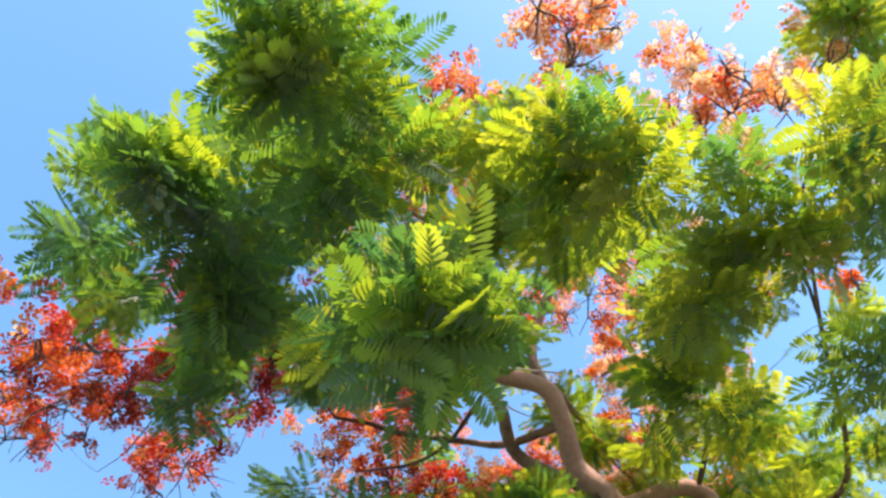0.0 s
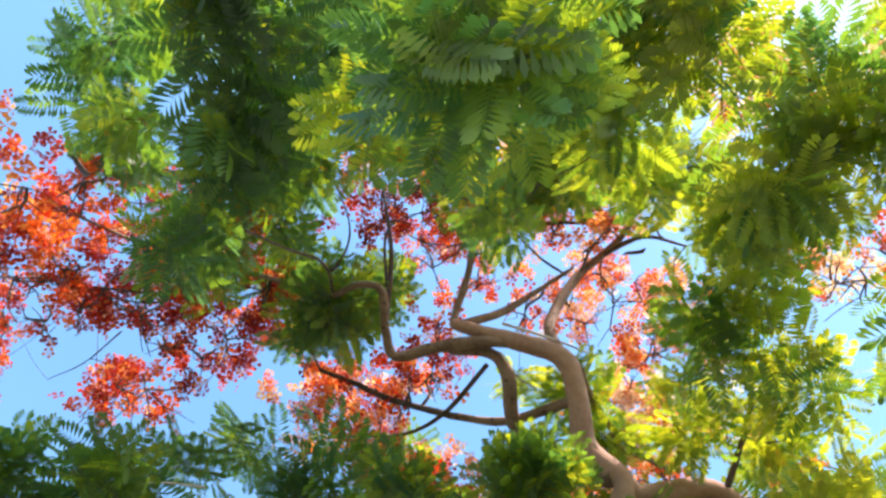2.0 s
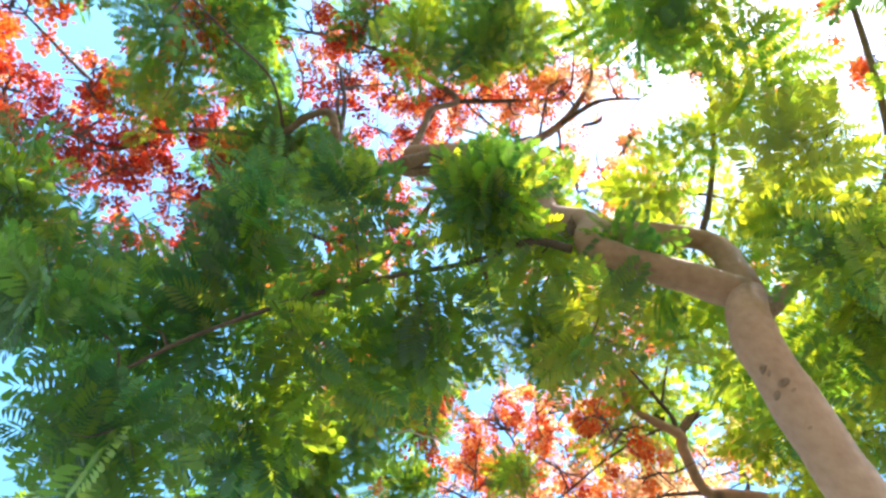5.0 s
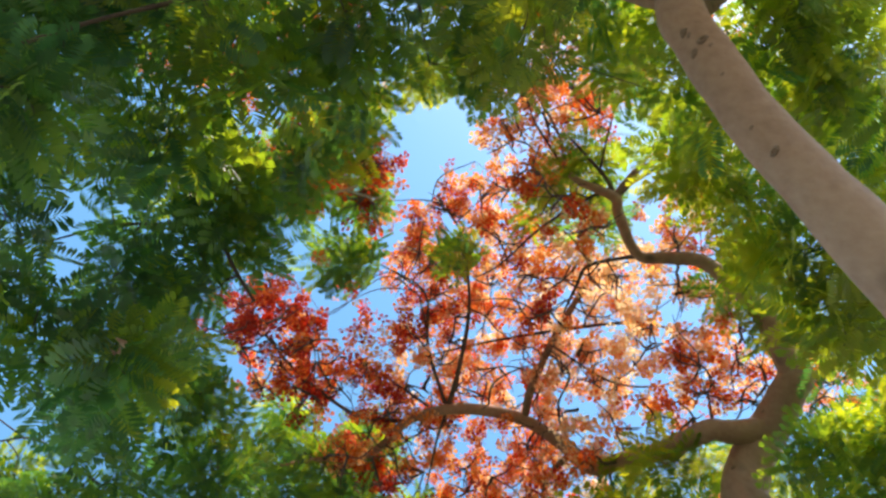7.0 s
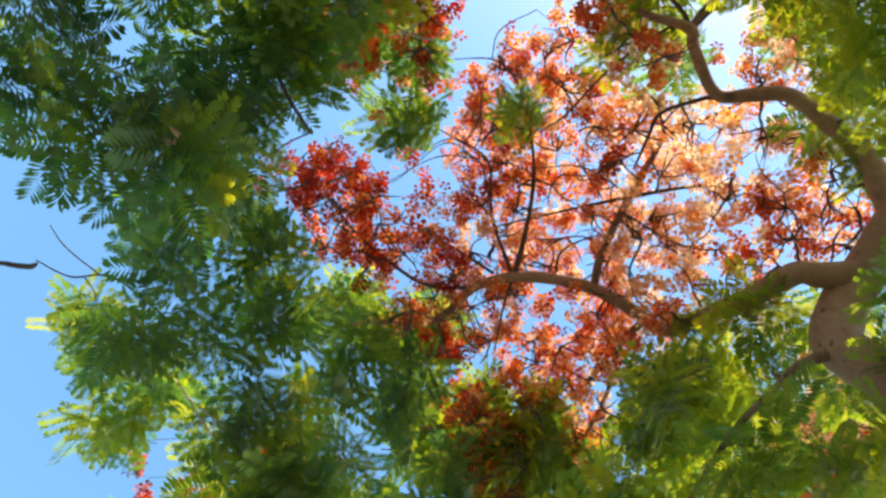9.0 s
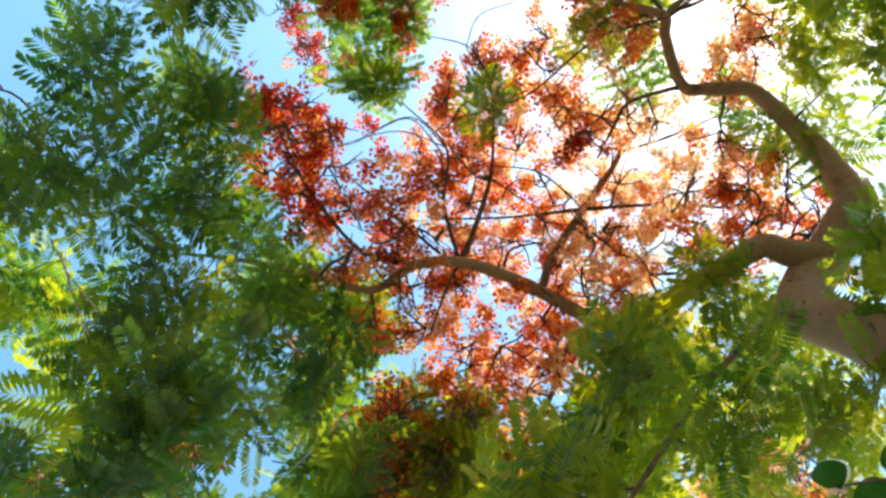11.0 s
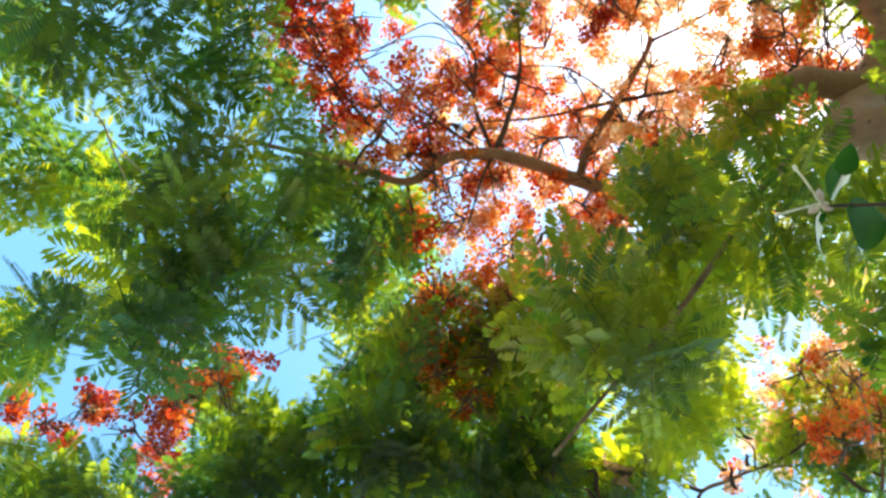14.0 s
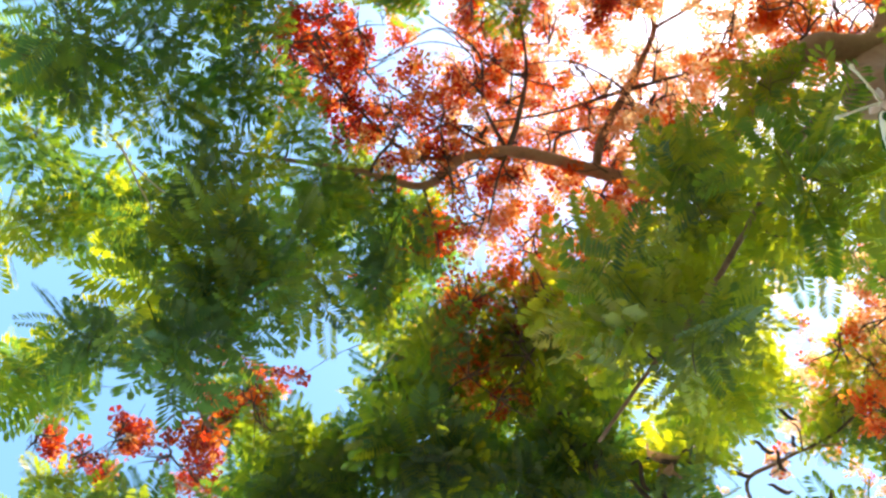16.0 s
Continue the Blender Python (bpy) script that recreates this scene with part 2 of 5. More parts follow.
def blossom_shape(rng):
    """Five spoon-shaped petals and a tuft of stamens, one unit across."""
    verts, tris = [], []
    for k in range(5):
        w = 2 * math.pi * (k + 0.25 * rng.random()) / 5
        out, acr = np.array([math.cos(w), math.sin(w), 0]), np.array([-math.sin(w), math.cos(w), 0])
        lift = rng.uniform(-0.1, 0.35)
        b = len(verts)
        verts += [out * 0.06, out * 0.26 + acr * 0.07 + (0, 0, 0.05), out * 0.26 - acr * 0.07 + (0, 0, 0.05),
                  out * 0.42 + acr * 0.20 + (0, 0, lift * 0.5), out * 0.42 - acr * 0.20 + (0, 0, lift * 0.5),
                  out * 0.56 + (0, 0, lift * 0.35)]
        tris += [(b, b + 2, b + 1), (b + 1, b + 2, b + 4), (b + 1, b + 4, b + 3), (b + 3, b + 4, b + 5)]
    for k in range(3):
        d = np.array([rng.normal(0, 0.18), rng.normal(0, 0.18), 0.45])
        b = len(verts)
        verts += [np.array([0.015, 0, 0]), np.array([-0.015, 0.01, 0]), d]
        tris += [(b, b + 1, b + 2)]
    return np.array(verts), np.array(tris)


def turns(ahead, upish, roll, rng):
    """A turn whose x axis lies along ahead and whose z axis is near upish."""
    x = ahead / np.linalg.norm(ahead)
    y = np.cross(upish, x)
    y /= np.linalg.norm(y) + 1e-9
    z = np.cross(x, y)
    c, s = math.cos(roll), math.sin(roll)
    return np.stack([x, c * y + s * z, c * z - s * y], 1)


class Tree:
    def __init__(self, name, label, seed, ripe, sunny, bloom):
        self.ripe, self.sunny, self.bloom = ripe, sunny, bloom
        self.root = tagged(new(name), label, "tree")
        self.rng, self.nodes, self.leafy, self.flowery = np.random.default_rng(seed), [], [], []


def limb(tree, name, points):
    if name == "trunk":
        tree.root.location = points[0][:3]
        bpy.context.view_layer.update()
    me = tube(name, points, sides=14 if points[0][3] > 0.05 else 9, steps=6, lumps=0.08 if name == "trunk" else 0.16)
    me.transform(Matrix.Translation(-Vector(tree.root.location)))
    part(name, me, BARK if points[0][3] > 0.065 else BRANCH if points[0][3] > 0.022 else TWIG, tree.root)
    for p in curve_through(points, 6):
        if name != "trunk" or p[2] > 4.0:
            tree.nodes.append((p[:3], p[3]))


def crown(tree, leaves_as_parts, flowers_as_parts):
    """Twigs that reach each spray from the nearest wood, then its leaves or flowers."""
    rng, home = tree.rng, np.array(tree.root.location)
    pinnae = [pinna_shape(rng, int(rng.integers(12, 16)), rng.uniform(0.1, 0.7), rng.uniform(-0.15, 0.2)) for _ in range(12)]
    shapes = [leaf_shape(rng, pinnae) for _ in range(12)]
    tips = [np.array([*s[:3], s[3], k]) for k, some in ((0, tree.leafy), (1, tree.flowery)) for s in some]
    nodes = [p for p, _ in tree.nodes]
    thick = [r for _, r in tree.nodes]
    left = dict(enumerate(tips))
    heading, twigs = {}, {}
    near = {i: min((float(np.linalg.norm(n - t[:3])), j) for j, n in enumerate(nodes)) for i, t in left.items()}
    while left:
        i = min(near, key=lambda k: near[k])
        _, j = near.pop(i)
        tip = left.pop(i)
        a, b = nodes[j], tip[:3]
        heading[i] = b - a
        span = float(np.linalg.norm(b - a))
        bend = rng.normal(0, 0.05, 3) * span
        r0 = min(thick[j] * 0.75, 0.014, (0.009 if tip[4] else 0.006) + 0.012 * span)
        rows = [(*a, r0), (*(a * 0.67 + b * 0.33 + bend + (0, 0, 0.08 * span)), r0 * 0.8),
                (*(a * 0.33 + b * 0.67 - bend * 0.4 + (0, 0, 0.07 * span)), r0 * 0.6), (*b, 0.0035)]
        pieces = [tube_arrays(rows, 5, 4)]
        for _ in range(5 if tip[4] else 4 if b[2] > 5.3 else 2):
            out = rng.normal(0, 1, 3)
            out *= tip[3] * rng.uniform(0.7, 1.15) / np.linalg.norm(out)
            s = rng.uniform(0.0, 0.3)
            root = b * (1 - s) + np.array(rows[2][:3]) * s
            mid = root + out * 0.5 + rng.normal(0, 0.12, 3) * tip[3]
            w = 1.9 if tip[4] else 1.0
            pieces.append(tube_arrays([(*root, 0.0034 * w), (*mid, 0.0027 * w), (*(b + out), 0.0016 * w)], 4, 3))
            if tip[4]:
                side = mid + (out * 0.4 + rng.normal(0, 0.35, 3) * tip[3])
                pieces.append(tube_arrays([(*mid, 0.004), (*(mid * 0.5 + side * 0.5 + rng.normal(0, 0.02, 3)), 0.003), (*side, 0.002)], 4, 3))
        me = triangles("twig", *join(pieces), smooth=True)
        me.transform(Matrix.Translation(-Vector(home)))
        twigs[i] = part("twig", me, TWIG, tree.root)
        new_nodes = [(np.array(rows[2][:3]), r0 * 0.6), (b, 0.005)]
        for p, r in new_nodes:
            nodes.append(p)
            thick.append(r)
            for k, t in left.items():
                near[k] = min(near[k], (float(np.linalg.norm(p - t[:3])) + 0.10, len(nodes) - 1))
    # leaves
    placed = []
    for i, (x, y, z, reach) in enumerate(tree.leafy):
        c = np.array([x, y, z])
        course = math.atan2(heading[i][1], heading[i][0])
        count = 3 if reach < 0.13 else 4 if reach < 0.2 else 5
        # tone rises towards +x: backlit yellow and shaded teal put into the leaf colour
        lit_tone = rng.normal(tree.ripe + tree.sunny * float(np.clip(x, -1.2, 1.6)), 0.12)
        for k in range(count):
            az = course + (k - (count - 1) / 2) * rng.uniform(0.7, 1.3) + rng.normal(0, 0.35)
            el = rng.normal(-0.02, 0.32)
            ahead = np.array([math.cos(az) * math.cos(el), math.sin(az) * math.cos(el), math.sin(el)])
            size = (reach + 0.08) * 1.52 * rng.uniform(0.85, 1.12)
            base = c + rng.normal(0, 0.22, 3) * reach * (1, 1, 1.2) - ahead * size * 0.5
            m = turns(ahead, np.array([0, 0, 1.0]), rng.normal(0, 0.45), rng) * size
            placed.append((base, m, int(rng.integers(len(shapes))), float(np.clip(lit_tone + rng.normal(0, 0.19), 0.02, 0.98)), i))
    placed.sort(key=lambda q: q[0][2])
    few, rest = placed[:leaves_as_parts], placed[leaves_as_parts:]
    meshes = {}
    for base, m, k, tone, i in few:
        lit_tone = round(tone * 6) / 6
        if (k, lit_tone) not in meshes:
            meshes[k, lit_tone] = triangles("leaf", shapes[k][0], shapes[k][1], (lit_tone + shapes[k][2]).clip(0.02, 0.98))
        ob = part("leaf", meshes[k, lit_tone], LEAF, twigs[i])
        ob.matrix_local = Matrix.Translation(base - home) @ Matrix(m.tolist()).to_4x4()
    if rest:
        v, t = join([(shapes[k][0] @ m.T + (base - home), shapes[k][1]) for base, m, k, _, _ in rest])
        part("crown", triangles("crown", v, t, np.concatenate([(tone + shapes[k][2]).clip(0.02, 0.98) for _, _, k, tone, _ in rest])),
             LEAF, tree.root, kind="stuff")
    # flowers: the lowest as parts, the rest in one piece
    kinds = [blossom_shape(rng) for _ in range(6)]
    placed = []
    for i, (x, y, z, reach) in enumerate(tree.flowery, len(tree.leafy)):
        # heads redden away from the sun side: shade and backlight painted into petals
        lit_tone = rng.normal(tree.bloom + 0.26 * float(np.clip(x, -1.2, 1.5)), 0.17)
        heads = rng.normal(0, 0.62, (8, 3)) * (reach, reach, 0.7 * reach)
        for _ in range(int(np.clip(84 * (reach / 0.2) ** 2, 36, 150))):
            q = heads[int(rng.integers(8))] + rng.normal(0, 0.19, 3) * reach + (0, 0, 1.1 * reach)
            m = turns(rng.normal(0, 1, 3), rng.normal(0, 1, 3) + (0, 0, 0.6), rng.uniform(0, 6), rng) * rng.uniform(0.06, 0.10)
            placed.append((q + (x, y, z), m, int(rng.integers(6)), float(np.clip(lit_tone + rng.normal(0, 0.26) - 0.4 * (rng.random() < 0.12), 0, 1)), i))
    placed.sort(key=lambda q: q[0][2])
    meshes = [triangles("blossom", v, t, np.full(len(t), 0.22 + 0.06 * k)) for k, (v, t) in enumerate(kinds)]
    for base, m, k, tone, i in placed[:flowers_as_parts]:
        ob = part("blossom", meshes[k], PETAL, twigs[i])
        ob.matrix_local = Matrix.Translation(base - home) @ Matrix(m.tolist()).to_4x4()
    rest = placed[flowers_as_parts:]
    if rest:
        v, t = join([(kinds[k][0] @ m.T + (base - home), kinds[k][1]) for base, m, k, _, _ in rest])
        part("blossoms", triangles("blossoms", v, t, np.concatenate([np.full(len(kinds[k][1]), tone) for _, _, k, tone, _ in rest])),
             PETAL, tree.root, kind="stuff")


def seed_pod(tree, a, b):
    """A long flat woody pod between two ends, a little curved."""
    a, b = Vector(a), Vector(b)
    span = (b - a).length
    v, t = tube_arrays([(0, 0, 0, 0.002), (0.10, 0, 0.0, 0.006), (0.25, 0, 0.01, 0.013), (0.5, 0.02, 0.02, 0.015), (0.8, 0.03, 0.012, 0.014),
                        (0.95, 0.02, 0.0, 0.009), (1, 0.015, -0.01, 0.002)], 8, 3, 0.1)
    v = v * (span, 1, 0.45)
    turn = (b - a).to_track_quat("X", "Z").to_matrix()
    v = v @ np.array(turn).T + np.array(a - Vector(tree.root.location))
    part("seed_pod", triangles("seed_pod", v, t, smooth=True), POD, tree.root, "dark woody seed pod")


def knot(tree, place, out, size):
    """A dark healed bud scar: a low uneven ring with a sunken middle."""
    rng = tree.rng
    v, t = [], []
    for i, (r, h) in enumerate(((1.5, -0.35), (1.0, 0.28), (0.55, 0.22), (0.25, -0.1))):
        for j in range(9):
            w = 2 * math.pi * j / 9
            k = size * r * rng.uniform(0.85, 1.15)
            v.append((k * math.cos(w), k * math.sin(w) * 0.75, size * h))
    for i in range(3):
        for j in range(9):
            a, c = 9 * i + j, 9 * i + (j + 1) % 9
            t += [(a, c, c + 9), (a, c + 9, a + 9)]
    for j in range(1, 8):
        t.append((27, 27 + j, 28 + j))
    turn = Vector(out).to_track_quat("Z", "Y").to_matrix()
    v = np.array(v) @ np.array(turn).T + np.array(place) - np.array(tree.root.location)
    part("knot", triangles("knot", v, t, smooth=True), KNOT, tree.root, "dark bud scar on the bark")


def dead_twig(tree, points):
    me = tube("dead_twig", points, 6, 4, 0.2)
    me.transform(Matrix.Translation(-Vector(tree.root.location)))
    part("dead_twig", me, DRY, tree.root, "bleached bare twig")


def dry_leaf(tree, place, size):
    """A curled, folded brown leaf."""
    rng, v, t = tree.rng, [], []
    for i in range(7):
        s = i / 6
        w = 0.032 * math.sin(math.pi * (0.08 + 0.84 * s))
        for j in range(5):
            u = (j - 2) / 2
            bend = 1.1 * u + 0.4 * math.sin(5 * s)
            v.append((0.16 * s, w * math.sin(bend) * 1.2, 0.05 * math.sin(4 * s) + w * (1 - math.cos(bend)) + 0.004 * rng.normal()))
    for i in range(6):
        for j in range(4):
            a = 5 * i + j
            t += [(a, a + 1, a + 6), (a, a + 6, a + 5)]
    m = turns(rng.normal(0, 1, 3) + (0, 0, -1.5), rng.normal(0, 1, 3), 0, rng)
    v = size * np.array(v) @ m.T + np.array(place) - np.array(tree.root.location)
    part("dry_leaf", triangles("dry_leaf", v, t, np.full(len(t), 0.5), smooth=True), WITHERED, tree.root, "curled dry brown leaf")


def blade(length, wide, fold, curl, rng):
    """An oval pointed blade along +x with a folded midrib: its places and triangles, and those of a curled strip along one edge."""
    v, t, strip, strip_t = [], [], [], []
    for i in range(9):
        s = i / 8
        w = wide * (math.sin(math.pi * s ** 0.8) ** 0.8 if 0 < s < 1 else 0.0)
        z = -curl * s * s * length
        ripple = 0.05 * wide * math.sin(9 * s + rng.random())
        v += [(s * length, w, z + fold * w + ripple), (s * length, 0, z), (s * length, -w, z + fold * w - ripple)]
        lip = 0.25 * wide * math.sin(math.pi * s) * (1 + 0.4 * math.sin(14 * s))
        strip += [(s * length, w * 0.93, z + fold * w + ripple - 0.001), (s * length, w + 0.5 * lip, z + fold * w + ripple - 0.6 * lip),
                  (s * length, w + 0.3 * lip, z + fold * w + ripple - 1.3 * lip)]
    for i in range(8):
        a = 3 * i
        two = [(a, a + 1, a + 4), (a, a + 4, a + 3), (a + 1, a + 2, a + 5), (a + 1, a + 5, a + 4)]
        t += two
        strip_t += two
    return np.array(v), np.array(t), np.array(strip), np.array(strip_t)


# ---- ground ----
def ground():
    bm = bmesh.new()
    bmesh.ops.create_grid(bm, x_segments=60, y_segments=60, size=1)
    for v in bm.verts:
        r = max(abs(v.co.x), abs(v.co.y))
        k = 12 * r + 3000 * r ** 6
        v.co.x, v.co.y = v.co.x * k / max(r, 1e-6) if r else 0, v.co.y * k / max(r, 1e-6) if r else 0
        d = math.hypot(v.co.x, v.co.y)
        v.co.z = (0.05 * noise.noise(Vector((v.co.x, v.co.y, 0)) * 0.6) - 0.03) * min(1, 30 / (d + 1))
    me = bpy.data.meshes.new("ground")
    bm.to_mesh(me)
    bm.free()
    me.materials.append(SOIL)
    return tagged(new("ground", me), "bare dark soil with dry litter under the trees", "ground", kind="structure")


ground()

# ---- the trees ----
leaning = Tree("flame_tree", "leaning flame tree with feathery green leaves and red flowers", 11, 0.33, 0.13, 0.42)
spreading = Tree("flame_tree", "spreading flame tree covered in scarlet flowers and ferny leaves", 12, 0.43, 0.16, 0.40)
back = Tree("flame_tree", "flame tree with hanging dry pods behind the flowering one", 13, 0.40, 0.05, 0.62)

# limbs of the leaning tree: x, y, z, radius
limb(leaning, "trunk", [(1.75, 2.80, 0.00, 0.150), (1.68, 2.50, 0.70, 0.120), (1.55, 2.00, 1.60, 0.105), (1.39, 1.50, 2.60, 0.090), (1.315, 1.20, 3.10, 0.080), (1.27, 1.01, 3.39, 0.081), (1.22, 0.80, 3.62, 0.081), (1.20, 0.65, 3.80, 0.080), (1.31, 0.54, 4.10, 0.075)])
limb(leaning, "branch", [(1.30, 0.54, 4.08, 0.075), (1.00, 0.43, 4.20, 0.064), (0.75, 0.33, 4.30, 0.060), (0.77, 0.23, 4.45, 0.060), (0.62, 0.18, 4.65, 0.062), (0.60, 0.00, 4.85, 0.058), (0.53, -0.17, 5.00, 0.055), (0.26, -0.20, 5.15, 0.050), (-0.05, -0.23, 5.30, 0.036), (-0.07, -0.21, 5.36, 0.018)])
limb(leaning, "branch", [(-0.05, -0.23, 5.30, 0.030), (-0.08, -0.22, 5.42, 0.026), (0.01, -0.43, 5.70, 0.023), (0.06, -0.58, 5.90, 0.023), (0.24, -0.67, 6.05, 0.022), (-0.01, -0.88, 6.15, 0.020), (-0.25, -1.05, 6.20, 0.017), (-0.63, -1.18, 6.20, 0.013), (-1.23, -1.28, 6.00, 0.005)])
limb(leaning, "branch", [(0.24, -0.66, 6.05, 0.018), (0.66, -0.66, 6.10, 0.014), (1.01, -0.70, 6.10, 0.010), (1.08, -1.12, 6.10, 0.005)])
limb(leaning, "twig", [(-0.25, -1.05, 6.20, 0.010), (-0.32, -1.40, 6.20, 0.008), (-0.09, -1.76, 6.10, 0.004)])
limb(leaning, "branch", [(0.74, 0.22, 4.46, 0.052), (0.62, 0.36, 4.70, 0.046), (0.29, 0.25, 4.90, 0.042), (0.23, -0.04, 5.05, 0.040), (0.13, -0.10, 5.20, 0.036), (-0.10, -0.11, 5.22, 0.030)])
limb(leaning, "branch", [(0.62, -0.13, 4.95, 0.024), (0.69, 0.05, 5.00, 0.022), (0.85, 0.31, 5.05, 0.022), (1.12, 0.57, 5.10, 0.019), (1.31, 0.69, 5.20, 0.014)])
limb(leaning, "branch", [(1.31, 0.54, 4.08, 0.070), (1.35, 0.38, 4.40, 0.055), (1.19, 0.30, 4.50, 0.052), (0.86, 0.27, 4.40, 0.050), (0.77, 0.23, 4.45, 0.050)])
limb(leaning, "branch", [(0.32, -0.18, 5.13, 0.025), (0.10, -0.19, 5.16, 0.036), (-0.19, -0.13, 5.20, 0.036), (-0.43, -0.07, 5.20, 0.031), (-0.49, -0.23, 5.25, 0.027), (-0.51, -0.46, 5.29, 0.025), (-0.66, -0.47, 5.35, 0.023), (-0.82, -0.39, 5.40, 0.020), (-1.08, -0.41, 5.50, 0.017), (-1.42, -0.46, 5.60, 0.015), (-1.71, -0.48, 5.63, 0.013), (-1.91, -0.71, 5.35, 0.012), (-2.05, -0.99, 4.96, 0.007)])
limb(leaning, "branch", [(-1.71, -0.48, 5.63, 0.014), (-1.91, -0.36, 5.50, 0.011), (-2.19, -0.51, 5.20, 0.006)])
limb(leaning, "branch", [(0.53, -0.17, 5.00, 0.040), (0.51, -0.20, 5.40, 0.036), (0.74, -0.34, 5.86, 0.032), (0.92, -0.45, 5.99, 0.028), (1.07, -0.61, 6.00, 0.022), (1.19, -0.84, 6.10, 0.012), (1.14, -1.17, 6.10, 0.007)])
limb(leaning, "branch", [(0.92, -0.45, 5.99, 0.020), (1.19, -0.60, 5.95, 0.015), (1.43, -0.58, 5.80, 0.008)])
limb(leaning, "branch", [(-0.05, -0.23, 5.30, 0.030), (0.23, -0.24, 5.50, 0.024), (0.55, -0.32, 5.80, 0.018), (0.73, -0.38, 5.95, 0.012)])
limb(leaning, "branch", [(-0.09, 0.33, 5.20, 0.022), (-0.47, 0.28, 5.30, 0.020), (-0.72, 0.22, 5.40, 0.016), (-0.94, 0.14, 5.42, 0.012)])
limb(leaning, "branch", [(0.60, 0.00, 4.85, 0.030), (0.23, 0.24, 5.00, 0.026), (-0.09, 0.33, 5.20, 0.022)])
limb(leaning, "branch", [(-0.49, -0.23, 5.25, 0.020), (-0.48, -0.58, 5.60, 0.015), (-0.55, -0.91, 5.90, 0.008)])
limb(leaning, "branch", [(0.67, 0.34, 4.32, 0.021), (0.49, 0.30, 4.35, 0.016), (0.22, 0.38, 4.35, 0.012), (-0.24, 0.44, 4.20, 0.011), (-0.51, 0.50, 4.10, 0.010), (-0.84, 0.60, 3.95, 0.008), (-1.06, 0.70, 3.80, 0.008)])
limb(leaning, "branch", [(1.27, 0.60, 3.98, 0.050), (1.37, 0.59, 4.06, 0.048), (1.47, 0.56, 4.12, 0.030), (1.67, 0.39, 4.20, 0.020), (1.93, 0.01, 4.15, 0.016), (1.72, -0.99, 4.20, 0.010), (1.56, -1.68, 4.15, 0.006)])
limb(leaning, "branch", [(1.28, 0.32, 4.47, 0.018), (1.36, 0.16, 4.56, 0.015), (1.41, -0.18, 4.60, 0.012), (1.41, -0.64, 4.70, 0.008)])
limb(leaning, "twig", [(1.72, -0.99, 4.20, 0.009), (1.60, -1.30, 4.22, 0.007), (1.33, -1.66, 4.20, 0.005), (0.98, -1.76, 4.24, 0.003)])
limb(leaning, "twig", [(-0.82, -0.39, 5.40, 0.010), (-0.83, -0.66, 5.20, 0.008), (-1.00, -0.86, 4.90, 0.007), (-1.17, -1.15, 4.60, 0.006), (-1.12, -1.78, 4.40, 0.005), (-1.27, -1.86, 4.40, 0.004)])
limb(leaning, "twig", [(-0.49, -0.44, 5.40, 0.012), (-0.52, -0.69, 5.70, 0.009), (-0.39, -0.76, 5.90, 0.006), (-0.09, -0.79, 6.00, 0.004)])
limb(leaning, "twig", [(-0.98, -0.39, 5.45, 0.010), (-0.79, -0.57, 5.60, 0.008), (-0.76, -0.80, 5.70, 0.006), (-0.91, -1.21, 5.70, 0.003)])
limb(leaning, "twig", [(0.68, -0.34, 5.90, 0.010), (0.46, -0.48, 6.00, 0.008), (0.30, -0.73, 6.10, 0.006), (0.68, -1.01, 6.10, 0.004)])
limb(leaning, "branch", [(0.12, -0.02, 5.20, 0.016), (-0.15, 0.32, 5.20, 0.014), (-0.43, 0.47, 5.20, 0.010), (-0.84, 0.47, 5.20, 0.006)])
limb(leaning, "twig", [(-1.69, -0.37, 5.50, 0.010), (-1.99, -0.33, 5.40, 0.007), (-2.32, -0.49, 5.20, 0.004)])
limb(leaning, "twig", [(-2.13, -0.18, 5.30, 0.005), (-2.37, 0.01, 5.25, 0.004), (-2.59, 0.10, 5.20, 0.002)])
limb(leaning, "twig", [(-0.51, 0.50, 4.10, 0.012), (-0.56, 0.85, 4.42, 0.013), (-0.60, 1.16, 4.80, 0.012), (-0.64, 1.32, 4.72, 0.013), (-0.67, 1.43, 4.52, 0.013), (-0.62, 1.62, 4.50, 0.010), (-0.53, 1.81, 4.50, 0.006)])
limb(leaning, "twig", [(-0.67, 1.43, 4.52, 0.010), (-0.88, 1.42, 4.46, 0.009), (-1.10, 1.41, 4.42, 0.007), (-1.40, 1.47, 4.36, 0.004)])
# leaf sprays of the leaning tree, from its near to its far side: x, y, z, reach
# some rear and upper sprays are extra, added to shade the lower ones
leaning.leafy += [(-0.26, -2.62, 4.32, 0.16), (-0.43, -2.48, 4.30, 0.10), (-0.37, -2.47, 4.40, 0.20), (-0.22, -2.38, 4.50, 0.21), (-1.05, -2.14, 4.35, 0.13), (-1.00, -2.07, 4.35, 0.21), (2.37, -2.05, 5.40, 0.16), (0.62, -2.00, 4.30, 0.13), (-0.50, -1.99, 5.30, 0.21), (-0.28, -1.98, 4.70, 0.24), (2.39, -1.96, 5.40, 0.16), (-1.61, -1.96, 4.92, 0.16), (1.62, -1.95, 4.00, 0.16), (-0.74, -1.94, 5.20, 0.21), (2.87, -1.93, 5.88, 0.16), (-1.92, -1.90, 6.12, 0.16), (0.76, -1.90, 4.30, 0.19), (0.05, -1.88, 4.90, 0.17), (0.42, -1.88, 4.80, 0.16), (-2.02, -1.86, 6.12, 0.16)]
